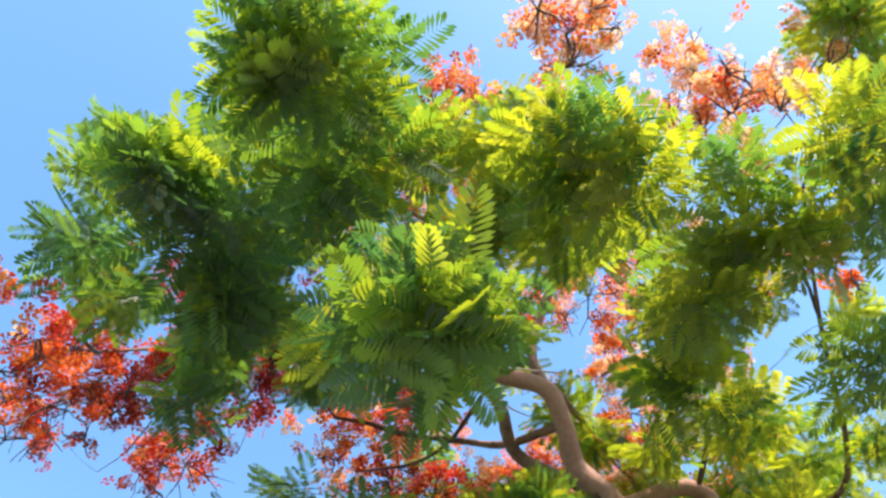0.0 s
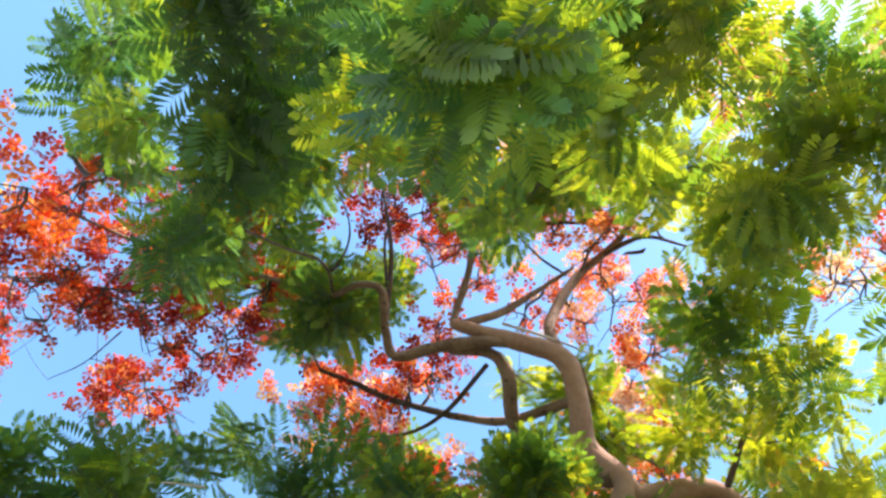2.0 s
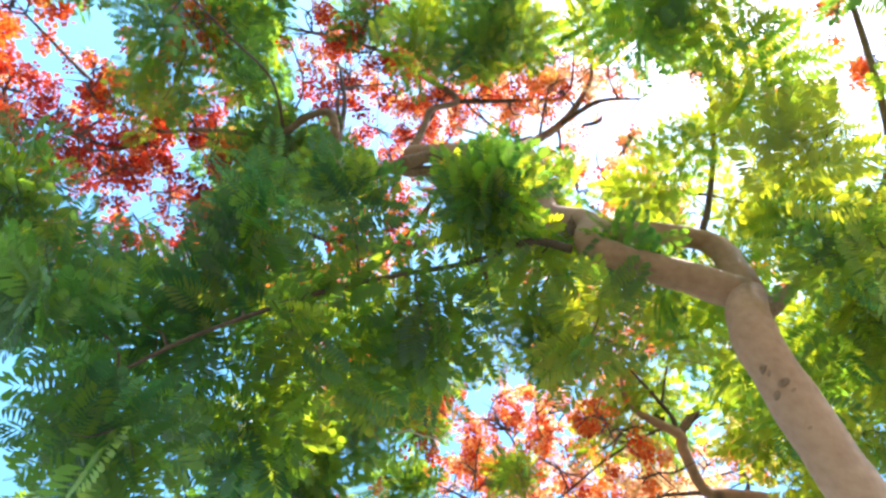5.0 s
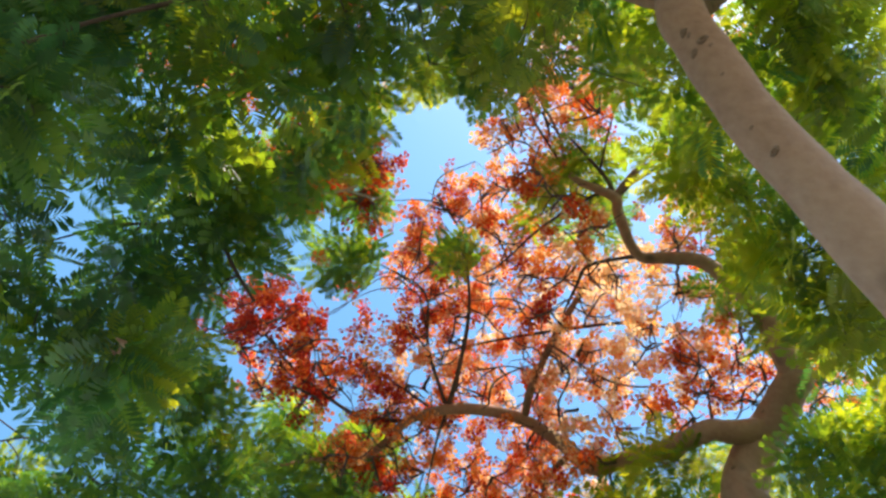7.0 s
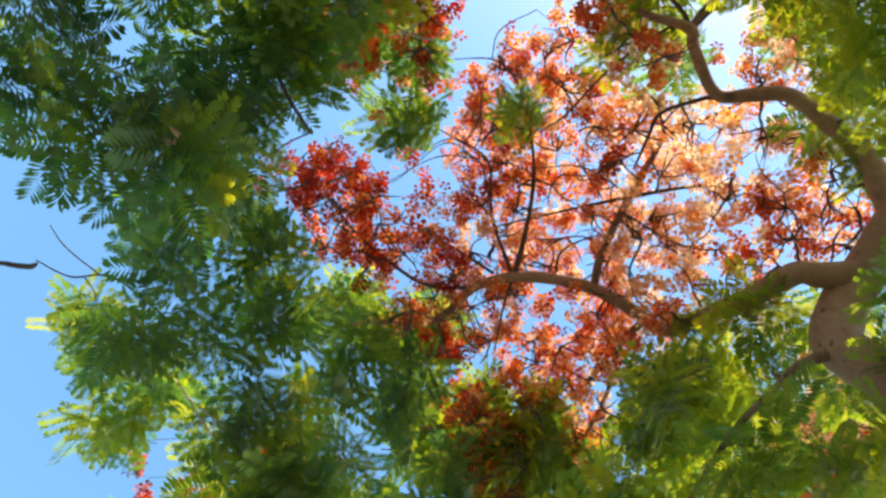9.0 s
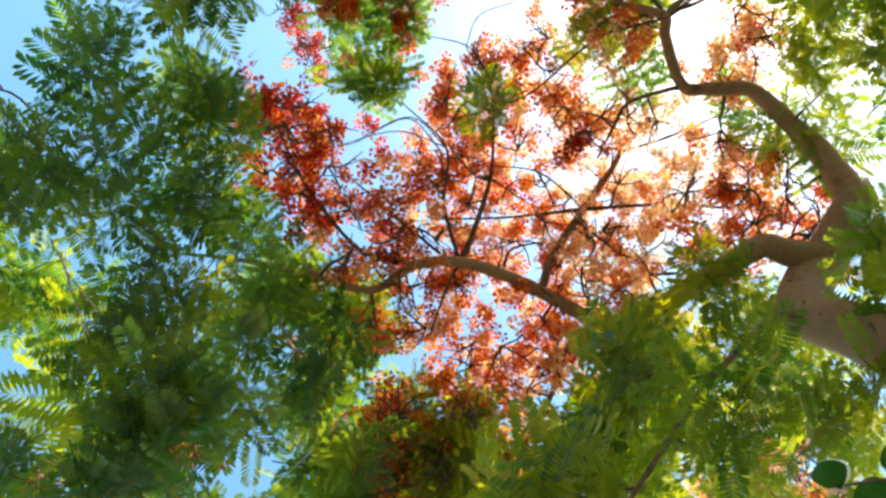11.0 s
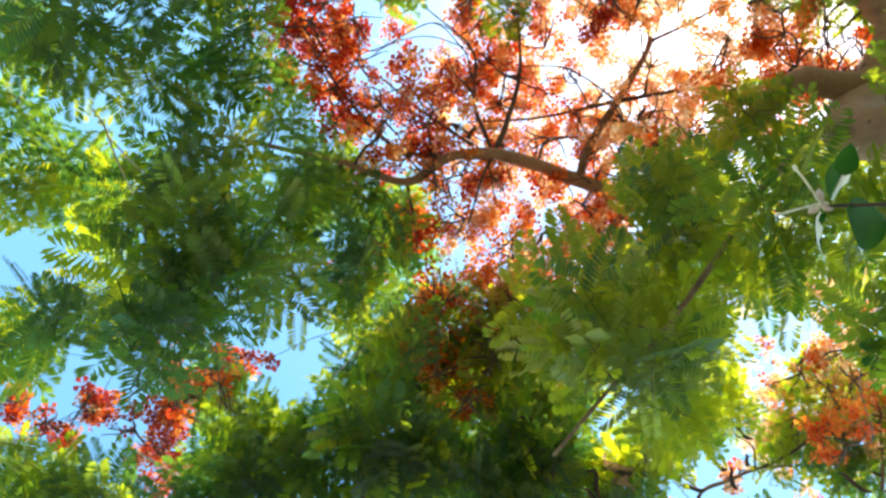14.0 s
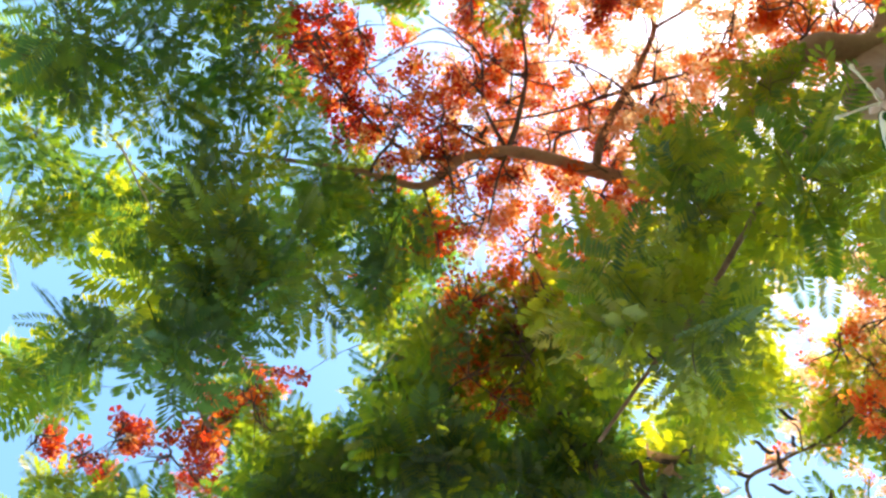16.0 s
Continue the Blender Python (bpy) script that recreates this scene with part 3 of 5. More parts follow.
leaning.leafy += [(-1.46, -1.86, 4.40, 0.10), (-0.06, -1.84, 3.55, 0.20), (-0.91, -1.80, 4.40, 0.23), (0.17, -1.80, 3.40, 0.11), (0.10, -1.79, 3.45, 0.21), (0.89, -1.79, 4.20, 0.18), (0.65, -1.75, 4.40, 0.17), (-1.37, -1.74, 6.12, 0.16), (1.31, -1.73, 4.32, 0.16), (-1.76, -1.73, 4.80, 0.16), (1.73, -1.71, 4.00, 0.13), (-0.41, -1.70, 4.80, 0.20), (2.63, -1.68, 5.40, 0.16), (-0.66, -1.68, 5.20, 0.22), (-0.32, -1.61, 3.70, 0.12), (-0.94, -1.59, 5.00, 0.17), (1.53, -1.57, 4.08, 0.16), (1.30, -1.56, 4.08, 0.16), (0.72, -1.56, 6.48, 0.16), (-1.48, -1.55, 4.45, 0.13)]
leaning.leafy += [(1.86, -1.50, 4.20, 0.16), (0.59, -1.49, 4.40, 0.14), (0.03, -1.47, 6.45, 0.20), (-0.97, -1.44, 4.44, 0.16), (-0.04, -1.43, 4.40, 0.14), (-1.00, -1.40, 4.44, 0.16), (2.65, -1.35, 5.40, 0.16), (1.16, -1.34, 4.10, 0.19), (-0.42, -1.33, 6.20, 0.18), (-1.85, -1.30, 5.16, 0.16), (0.57, -1.28, 6.48, 0.16), (0.78, -1.28, 4.80, 0.16), (-1.06, -1.26, 5.50, 0.20), (-1.68, -1.26, 5.00, 0.09), (1.09, -1.24, 4.92, 0.16), (-0.94, -1.23, 4.60, 0.10), (-1.11, -1.23, 6.05, 0.18), (0.50, -1.22, 5.76, 0.16), (1.41, -1.21, 4.10, 0.12), (0.16, -1.20, 4.10, 0.09)]
leaning.leafy += [(1.09, -1.17, 4.20, 0.17), (-1.22, -1.12, 4.60, 0.13), (0.67, -1.07, 5.75, 0.18), (-1.26, -1.02, 4.35, 0.13), (0.48, -0.99, 5.90, 0.18), (0.34, -0.97, 5.75, 0.18), (-0.03, -0.96, 5.75, 0.18), (-1.12, -0.94, 6.15, 0.14), (1.12, -0.93, 5.50, 0.17), (-1.29, -0.86, 4.80, 0.14), (1.21, -0.86, 4.30, 0.14), (-1.16, -0.84, 5.30, 0.16), (1.82, -0.83, 4.00, 0.20), (1.37, -0.79, 5.25, 0.10), (-1.10, -0.70, 5.50, 0.10), (1.02, -0.66, 4.32, 0.16), (-1.43, -0.63, 5.20, 0.16), (1.25, -0.62, 4.30, 0.15), (-0.90, -0.43, 5.75, 0.18), (-1.30, -0.36, 6.05, 0.18)]
leaning.leafy += [(1.45, -0.34, 4.32, 0.16), (2.00, -0.30, 4.10, 0.14), (-0.75, -0.27, 5.50, 0.18), (-0.71, -0.24, 5.90, 0.18), (-0.87, -0.22, 5.40, 0.20), (-0.55, -0.18, 6.20, 0.18), (1.37, -0.16, 4.50, 0.13), (-2.17, -0.04, 4.20, 0.11), (-1.10, -0.02, 5.65, 0.13), (1.47, -0.01, 3.90, 0.17), (-1.58, 0.03, 4.08, 0.16), (-2.16, 0.03, 4.25, 0.13), (0.28, 0.05, 4.30, 0.17), (1.14, 0.07, 4.60, 0.13), (0.64, 0.09, 5.04, 0.16), (0.34, 0.11, 4.30, 0.14), (-0.26, 0.14, 4.20, 0.14), (-0.67, 0.15, 4.35, 0.18), (1.61, 0.16, 4.70, 0.14), (0.31, 0.17, 4.40, 0.16)]
leaning.leafy += [(1.95, 0.20, 4.00, 0.13), (-2.22, 0.21, 4.20, 0.16), (1.63, 0.24, 4.20, 0.14), (-0.84, 0.27, 4.30, 0.09), (-1.70, 0.28, 4.35, 0.24), (1.44, 0.32, 5.52, 0.16), (0.83, 0.34, 5.04, 0.16), (0.90, 0.34, 4.30, 0.10), (1.69, 0.37, 3.80, 0.16), (0.56, 0.38, 4.44, 0.16), (1.53, 0.38, 3.90, 0.11), (-1.26, 0.38, 3.80, 0.16), (-1.59, 0.39, 4.80, 0.16), (3.06, 0.40, 6.00, 0.16), (-2.05, 0.43, 4.25, 0.24), (2.10, 0.44, 4.81, 0.18), (-1.87, 0.47, 4.20, 0.16), (1.82, 0.52, 4.10, 0.14), (1.43, 0.52, 4.56, 0.16), (-0.75, 0.53, 4.25, 0.24)]
leaning.leafy += [(1.13, 0.53, 4.50, 0.13), (-1.36, 0.55, 5.16, 0.16), (-1.18, 0.58, 4.25, 0.24), (0.01, 0.59, 4.25, 0.21), (0.40, 0.61, 6.24, 0.16), (-0.39, 0.65, 4.25, 0.24), (1.78, 0.68, 4.20, 0.14), (1.29, 0.73, 4.70, 0.14), (2.05, 0.74, 4.10, 0.14), (0.34, 0.74, 4.40, 0.09), (0.59, 0.75, 4.40, 0.13), (-0.02, 0.78, 4.40, 0.15), (0.55, 0.79, 4.40, 0.10), (-1.14, 0.81, 3.80, 0.14), (1.46, 0.83, 4.32, 0.16), (2.06, 0.83, 5.08, 0.18), (-0.98, 0.85, 3.60, 0.19), (1.93, 0.89, 4.15, 0.09), (2.28, 0.90, 4.81, 0.18), (2.17, 0.95, 4.08, 0.16)]
leaning.leafy += [(-0.73, 1.03, 4.15, 0.20), (2.24, 1.09, 5.11, 0.18), (-0.16, 1.09, 5.20, 0.15), (2.75, 1.09, 5.34, 0.18), (-1.13, 1.14, 4.44, 0.16), (-1.39, 1.16, 4.00, 0.13), (1.83, 1.16, 4.20, 0.10), (3.68, 1.19, 6.00, 0.16), (-0.64, 1.23, 4.60, 0.19), (-0.37, 1.24, 4.90, 0.18), (2.65, 1.29, 4.56, 0.16), (-0.60, 1.30, 4.56, 0.16), (-1.37, 1.31, 4.10, 0.18), (-0.08, 1.44, 5.76, 0.16), (-1.39, 1.48, 3.72, 0.16), (-0.62, 1.52, 4.60, 0.16), (-0.83, 1.55, 4.50, 0.20), (-0.97, 1.58, 4.20, 0.16), (-1.15, 1.69, 3.80, 0.17), (-0.76, 1.77, 4.50, 0.09)]
leaning.leafy += [(-0.84, 1.79, 3.80, 0.19), (-0.84, 1.96, 4.20, 0.17)]
# flower heads of the leaning tree, from its near to its far side: x, y, z, reach
leaning.flowery += [(0.74, -2.39, 5.24, 0.17), (1.13, -2.27, 5.72, 0.17), (0.89, -2.24, 5.30, 0.18), (1.26, -2.14, 5.72, 0.17), (0.90, -2.08, 5.30, 0.18), (0.37, -1.88, 5.50, 0.13), (2.20, -1.86, 5.12, 0.17), (1.83, -1.83, 5.48, 0.17), (0.15, -1.79, 6.08, 0.17), (1.85, -1.76, 6.00, 0.22), (0.34, -1.76, 6.56, 0.17), (0.88, -1.72, 5.70, 0.17), (2.02, -1.69, 5.50, 0.17), (-0.20, -1.69, 5.48, 0.17), (-0.49, -1.65, 5.50, 0.17), (2.29, -1.64, 5.50, 0.17), (2.40, -1.63, 5.96, 0.17), (0.14, -1.59, 5.36, 0.17), (1.88, -1.59, 5.48, 0.17), (2.16, -1.54, 5.48, 0.17)]
leaning.flowery += [(-0.63, -1.51, 5.70, 0.13), (1.74, -1.51, 6.00, 0.23), (1.72, -1.49, 5.48, 0.17), (-0.41, -1.49, 6.00, 0.15), (1.96, -1.31, 5.10, 0.15), (-0.57, -1.23, 6.08, 0.17), (-0.11, -1.22, 6.56, 0.17), (-1.96, -1.21, 4.90, 0.19), (-2.29, -1.17, 4.90, 0.25), (-1.32, -1.15, 5.00, 0.16), (-0.45, -1.14, 6.08, 0.17), (-0.69, -1.10, 5.80, 0.21), (0.40, -1.09, 6.56, 0.17), (0.58, -1.09, 6.56, 0.17), (0.13, -1.05, 6.44, 0.17), (-2.07, -1.05, 4.90, 0.14), (-0.12, -1.03, 6.44, 0.17), (-0.28, -1.01, 5.80, 0.19), (-0.28, -0.99, 6.44, 0.17), (0.95, -0.97, 6.20, 0.19)]
leaning.flowery += [(0.40, -0.97, 6.44, 0.17), (-2.65, -0.95, 5.00, 0.17), (-1.19, -0.93, 5.00, 0.20), (-1.94, -0.90, 5.72, 0.17), (-2.12, -0.89, 5.72, 0.17), (1.23, -0.89, 6.20, 0.20), (1.36, -0.89, 6.00, 0.19), (0.81, -0.87, 6.20, 0.24), (-0.51, -0.87, 6.08, 0.17), (0.24, -0.85, 6.10, 0.16), (0.58, -0.82, 6.56, 0.17), (0.23, -0.82, 6.56, 0.17), (-1.64, -0.81, 6.44, 0.17), (2.18, -0.81, 4.85, 0.12), (-1.91, -0.76, 5.96, 0.17), (-2.74, -0.76, 5.00, 0.17), (-0.04, -0.74, 6.44, 0.17), (-0.57, -0.73, 5.90, 0.22), (-0.19, -0.73, 6.00, 0.15), (1.75, -0.72, 5.60, 0.14)]
leaning.flowery += [(-1.48, -0.71, 5.96, 0.17), (0.11, -0.68, 6.08, 0.17), (0.93, -0.68, 5.90, 0.13), (0.35, -0.67, 6.08, 0.17), (-2.29, -0.65, 5.10, 0.15), (-2.52, -0.64, 5.00, 0.28), (-1.86, -0.63, 5.20, 0.19), (0.59, -0.61, 6.00, 0.19), (0.81, -0.61, 5.72, 0.17), (-1.46, -0.60, 5.50, 0.17), (-2.40, -0.58, 5.10, 0.16), (2.43, -0.58, 5.00, 0.09), (2.04, -0.57, 5.10, 0.18), (-0.34, -0.50, 6.20, 0.17), (-2.17, -0.48, 5.24, 0.17), (-0.06, -0.47, 6.20, 0.17), (2.42, -0.46, 5.48, 0.17), (-2.85, -0.44, 6.56, 0.17), (-2.89, -0.44, 5.00, 0.17), (-1.97, -0.42, 5.96, 0.17)]
leaning.flowery += [(-1.88, -0.37, 5.10, 0.24), (-1.28, -0.37, 5.50, 0.20), (-2.38, -0.37, 5.00, 0.17), (0.10, -0.36, 6.20, 0.16), (-2.32, -0.35, 5.20, 0.19), (-1.70, -0.34, 5.50, 0.21), (-2.05, -0.31, 5.30, 0.23), (1.28, -0.25, 5.60, 0.10), (-0.25, -0.25, 6.30, 0.25), (-2.83, -0.24, 5.25, 0.15), (-1.32, -0.23, 5.50, 0.18), (0.98, -0.23, 6.20, 0.11), (0.08, -0.16, 6.20, 0.16), (-1.73, -0.14, 5.10, 0.18), (1.28, -0.07, 6.10, 0.27), (-1.56, -0.03, 5.50, 0.25), (0.75, -0.00, 6.20, 0.17), (1.09, -0.00, 6.20, 0.25), (0.41, 0.01, 6.00, 0.18), (1.51, 0.01, 5.70, 0.18)]
leaning.flowery += [(-0.19, 0.01, 5.60, 0.15), (-1.38, 0.09, 5.84, 0.17), (1.63, 0.11, 5.80, 0.15), (-3.04, 0.11, 6.44, 0.17), (-1.79, 0.16, 5.60, 0.17), (1.61, 0.19, 5.60, 0.14), (-2.00, 0.19, 5.25, 0.28), (-0.23, 0.19, 5.50, 0.18), (0.90, 0.19, 6.30, 0.19), (-0.36, 0.22, 5.30, 0.21), (-2.19, 0.22, 5.30, 0.14), (1.31, 0.24, 5.90, 0.16), (1.32, 0.30, 6.00, 0.20), (-0.97, 0.32, 5.20, 0.17), (-2.32, 0.40, 5.24, 0.17), (-2.55, 0.48, 5.60, 0.17), (-0.57, 0.49, 5.60, 0.26), (-3.78, 0.53, 6.08, 0.17), (-0.56, 0.54, 5.24, 0.17), (-1.02, 0.58, 5.12, 0.17)]
leaning.flowery += [(1.71, 0.60, 5.50, 0.15), (-1.05, 0.62, 5.60, 0.26), (1.47, 0.62, 5.40, 0.19), (-0.83, 0.62, 5.12, 0.17), (-0.63, 0.63, 5.12, 0.17), (-0.87, 0.64, 6.08, 0.17), (1.21, 0.67, 6.08, 0.17), (-1.05, 0.69, 6.08, 0.17), (1.36, 0.80, 6.08, 0.17), (1.16, 0.81, 6.20, 0.17), (1.64, 0.82, 6.08, 0.17), (2.43, 1.15, 6.20, 0.17)]

# limbs of the spreading tree: x, y, z, radius
limb(spreading, "trunk", [(2.75, 4.05, 0.00, 0.180), (2.70, 3.90, 1.20, 0.150), (2.50, 3.60, 2.60, 0.135), (2.22, 3.30, 3.70, 0.130), (2.06, 3.11, 4.30, 0.126), (1.985, 3.05, 4.58, 0.122), (2.10, 2.92, 4.76, 0.118), (2.25, 2.74, 4.85, 0.108), (2.38, 2.42, 4.83, 0.088)])
limb(spreading, "branch", [(2.36, 2.45, 4.83, 0.080), (2.27, 2.17, 5.04, 0.062), (2.12, 2.00, 5.12, 0.050), (1.93, 1.85, 5.16, 0.042), (1.75, 1.84, 5.25, 0.038), (1.59, 1.82, 5.30, 0.034), (1.46, 1.56, 5.28, 0.032), (1.42, 1.46, 5.24, 0.030), (1.19, 1.33, 5.40, 0.016), (1.17, 1.10, 5.60, 0.010), (0.96, 0.72, 5.60, 0.006)])
limb(spreading, "branch", [(1.44, 1.46, 5.25, 0.026), (1.50, 1.38, 5.27, 0.020), (1.58, 1.31, 5.30, 0.017), (1.75, 1.25, 5.35, 0.010), (1.95, 1.20, 5.40, 0.005)])
limb(spreading, "branch", [(1.46, 1.44, 5.25, 0.020), (1.53, 1.39, 5.28, 0.014), (1.61, 1.35, 5.30, 0.013), (1.74, 1.27, 5.30, 0.009), (1.90, 1.14, 5.32, 0.004)])
limb(spreading, "branch", [(1.53, 1.39, 5.28, 0.014), (1.64, 1.28, 5.38, 0.010), (1.76, 1.15, 5.48, 0.006)])
limb(spreading, "branch", [(1.42, 1.45, 5.25, 0.018), (1.40, 1.37, 5.29, 0.013), (1.32, 1.26, 5.35, 0.010), (1.21, 1.12, 5.45, 0.006)])
limb(spreading, "twig", [(1.36, 1.31, 5.33, 0.008), (1.44, 1.10, 5.45, 0.007), (1.52, 0.91, 5.55, 0.004)])
limb(spreading, "twig", [(1.40, 1.44, 5.25, 0.010), (1.30, 1.46, 5.29, 0.008), (1.02, 1.64, 5.35, 0.007), (0.77, 1.89, 5.45, 0.006), (0.62, 1.98, 5.50, 0.004)])
limb(spreading, "branch", [(1.62, 1.83, 5.29, 0.022), (1.52, 1.85, 5.33, 0.013), (1.33, 1.92, 5.45, 0.012), (1.27, 2.06, 5.50, 0.010), (1.20, 2.25, 5.55, 0.006)])
limb(spreading, "twig", [(1.36, 1.91, 5.44, 0.008), (1.30, 1.84, 5.50, 0.006), (1.24, 1.74, 5.58, 0.003)])
limb(spreading, "branch", [(2.20, 2.78, 4.82, 0.085), (1.98, 2.76, 4.80, 0.066), (1.85, 2.75, 4.80, 0.058), (1.66, 2.92, 4.92, 0.058), (1.52, 3.10, 5.15, 0.054), (1.34, 3.26, 5.34, 0.050), (1.22, 3.23, 5.60, 0.047), (0.97, 3.11, 5.77, 0.045), (0.71, 3.02, 5.75, 0.042), (0.42, 2.96, 5.68, 0.038), (0.14, 3.00, 5.60, 0.032), (-0.11, 3.17, 5.50, 0.026), (-0.46, 3.09, 5.30, 0.016), (-0.83, 3.04, 5.10, 0.012), (-1.01, 3.03, 4.90, 0.007)])
limb(spreading, "branch", [(0.97, 3.11, 5.77, 0.032), (1.05, 2.87, 5.85, 0.030), (1.27, 2.53, 6.02, 0.026), (1.50, 2.11, 6.04, 0.019), (1.40, 1.88, 6.10, 0.012), (1.20, 1.72, 6.10, 0.007)])
limb(spreading, "branch", [(1.27, 2.53, 6.02, 0.016), (1.78, 2.46, 5.90, 0.012), (2.19, 2.46, 5.60, 0.009), (2.44, 2.33, 5.30, 0.006)])
limb(spreading, "branch", [(1.27, 2.53, 6.02, 0.014), (0.75, 2.63, 6.10, 0.009), (0.26, 2.69, 6.00, 0.005)])
limb(spreading, "twig", [(1.50, 2.11, 6.04, 0.012), (1.78, 2.00, 5.90, 0.009), (2.08, 1.84, 5.70, 0.005)])
limb(spreading, "branch", [(0.42, 2.96, 5.68, 0.022), (0.51, 2.73, 5.80, 0.018), (0.61, 2.33, 6.00, 0.013), (0.59, 1.83, 6.05, 0.008)])
limb(spreading, "branch", [(0.14, 3.00, 5.60, 0.016), (-0.20, 2.94, 5.60, 0.013), (-0.54, 2.59, 5.50, 0.010), (-0.72, 2.28, 5.40, 0.006)])
limb(spreading, "branch", [(0.41, 2.94, 5.70, 0.014), (0.30, 2.58, 5.90, 0.011), (0.29, 2.20, 6.00, 0.008), (-0.03, 1.95, 5.90, 0.004)])
limb(spreading, "branch", [(1.24, 3.29, 5.55, 0.024), (1.11, 3.47, 5.60, 0.020), (1.03, 3.80, 5.60, 0.015), (0.85, 4.09, 5.50, 0.009)])
limb(spreading, "twig", [(0.29, 2.92, 5.65, 0.012), (-0.01, 2.71, 5.70, 0.008), (-0.29, 2.51, 5.60, 0.005)])
limb(spreading, "branch", [(1.93, 3.07, 4.50, 0.034), (1.74, 3.08, 4.43, 0.024), (1.59, 3.21, 4.40, 0.018), (1.43, 3.38, 4.38, 0.016), (1.31, 3.56, 4.36, 0.014), (0.98, 3.92, 4.15, 0.011), (0.80, 4.11, 4.15, 0.009), (0.57, 4.41, 4.20, 0.006)])
limb(spreading, "twig", [(1.27, 2.53, 6.02, 0.009), (1.09, 2.38, 6.05, 0.007), (0.90, 2.29, 6.05, 0.006), (0.62, 2.29, 6.05, 0.004)])
limb(spreading, "twig", [(1.20, 2.62, 5.95, 0.009), (1.58, 2.85, 5.80, 0.008), (1.87, 2.82, 5.60, 0.007), (2.14, 2.63, 5.40, 0.004)])
limb(spreading, "twig", [(1.19, 2.68, 5.90, 0.010), (1.29, 2.77, 5.75, 0.009), (1.19, 2.95, 5.65, 0.008), (1.22, 3.13, 5.55, 0.007), (1.38, 3.25, 5.40, 0.005)])
limb(spreading, "twig", [(0.42, 2.96, 5.68, 0.010), (0.34, 3.14, 5.60, 0.008), (0.26, 3.42, 5.50, 0.005)])
limb(spreading, "twig", [(0.29, 2.20, 6.00, 0.005), (-0.04, 2.14, 5.90, 0.004), (-0.42, 2.29, 5.80, 0.003)])
limb(spreading, "twig", [(0.29, 2.20, 6.00, 0.005), (0.04, 2.03, 5.95, 0.004), (-0.25, 2.18, 5.90, 0.003)])
limb(spreading, "twig", [(0.59, 1.83, 6.05, 0.007), (0.49, 1.64, 5.95, 0.006), (0.36, 1.53, 5.90, 0.005), (0.10, 1.51, 5.85, 0.003)])
limb(spreading, "twig", [(0.36, 1.53, 5.90, 0.004), (0.42, 1.36, 5.80, 0.004), (0.65, 1.26, 5.75, 0.003)])
limb(spreading, "twig", [(0.71, 3.02, 5.75, 0.010), (0.76, 2.86, 5.85, 0.008), (0.97, 2.79, 5.95, 0.006), (1.09, 2.79, 6.00, 0.004)])
limb(spreading, "twig", [(1.19, 1.33, 5.40, 0.010), (1.21, 1.34, 5.50, 0.008), (1.01, 1.03, 5.50, 0.006), (0.95, 0.87, 5.50, 0.004)])
limb(spreading, "twig", [(1.40, 1.43, 5.30, 0.009), (1.29, 1.53, 5.60, 0.007), (1.13, 1.72, 5.80, 0.005), (0.90, 1.89, 5.90, 0.003)])
limb(spreading, "twig", [(0.25, 2.22, 6.00, 0.006), (0.01, 2.05, 5.90, 0.004), (-0.37, 2.28, 5.80, 0.003), (-0.50, 2.07, 5.70, 0.002)])
limb(spreading, "twig", [(0.30, 2.58, 5.90, 0.008), (0.30, 2.49, 5.95, 0.007), (0.25, 2.22, 6.00, 0.006)])
limb(spreading, "twig", [(-1.34, 2.71, 4.45, 0.006), (-1.57, 2.43, 4.40, 0.005), (-1.76, 2.40, 4.36, 0.004), (-1.90, 2.30, 4.34, 0.003)])
limb(spreading, "twig", [(-1.63, 2.40, 4.38, 0.004), (-1.75, 2.25, 4.36, 0.003), (-1.80, 2.14, 4.36, 0.002)])
# leaf sprays of the spreading tree, from its near to its far side: x, y, z, reach
# includes sprays added sunward of others, hidden above, only to darken what hangs below
spreading.leafy += [(0.67, 0.68, 4.08, 0.16), (1.61, 1.00, 4.32, 0.16), (1.61, 1.07, 4.80, 0.14), (-0.39, 1.25, 6.05, 0.18), (1.65, 1.26, 4.68, 0.16), (2.18, 1.33, 4.32, 0.16), (-0.50, 1.33, 5.75, 0.18), (1.25, 1.34, 5.50, 0.21), (1.90, 1.39, 4.70, 0.09), (1.91, 1.48, 4.60, 0.16), (1.95, 1.57, 4.15, 0.10), (1.03, 1.57, 5.60, 0.10), (2.46, 1.58, 6.48, 0.16), (1.49, 1.66, 5.76, 0.16), (1.90, 1.66, 4.20, 0.17), (2.02, 1.73, 4.80, 0.14), (2.37, 1.78, 4.30, 0.16), (-0.19, 1.85, 5.70, 0.18), (0.55, 1.87, 5.75, 0.09), (2.06, 1.87, 4.10, 0.20)]
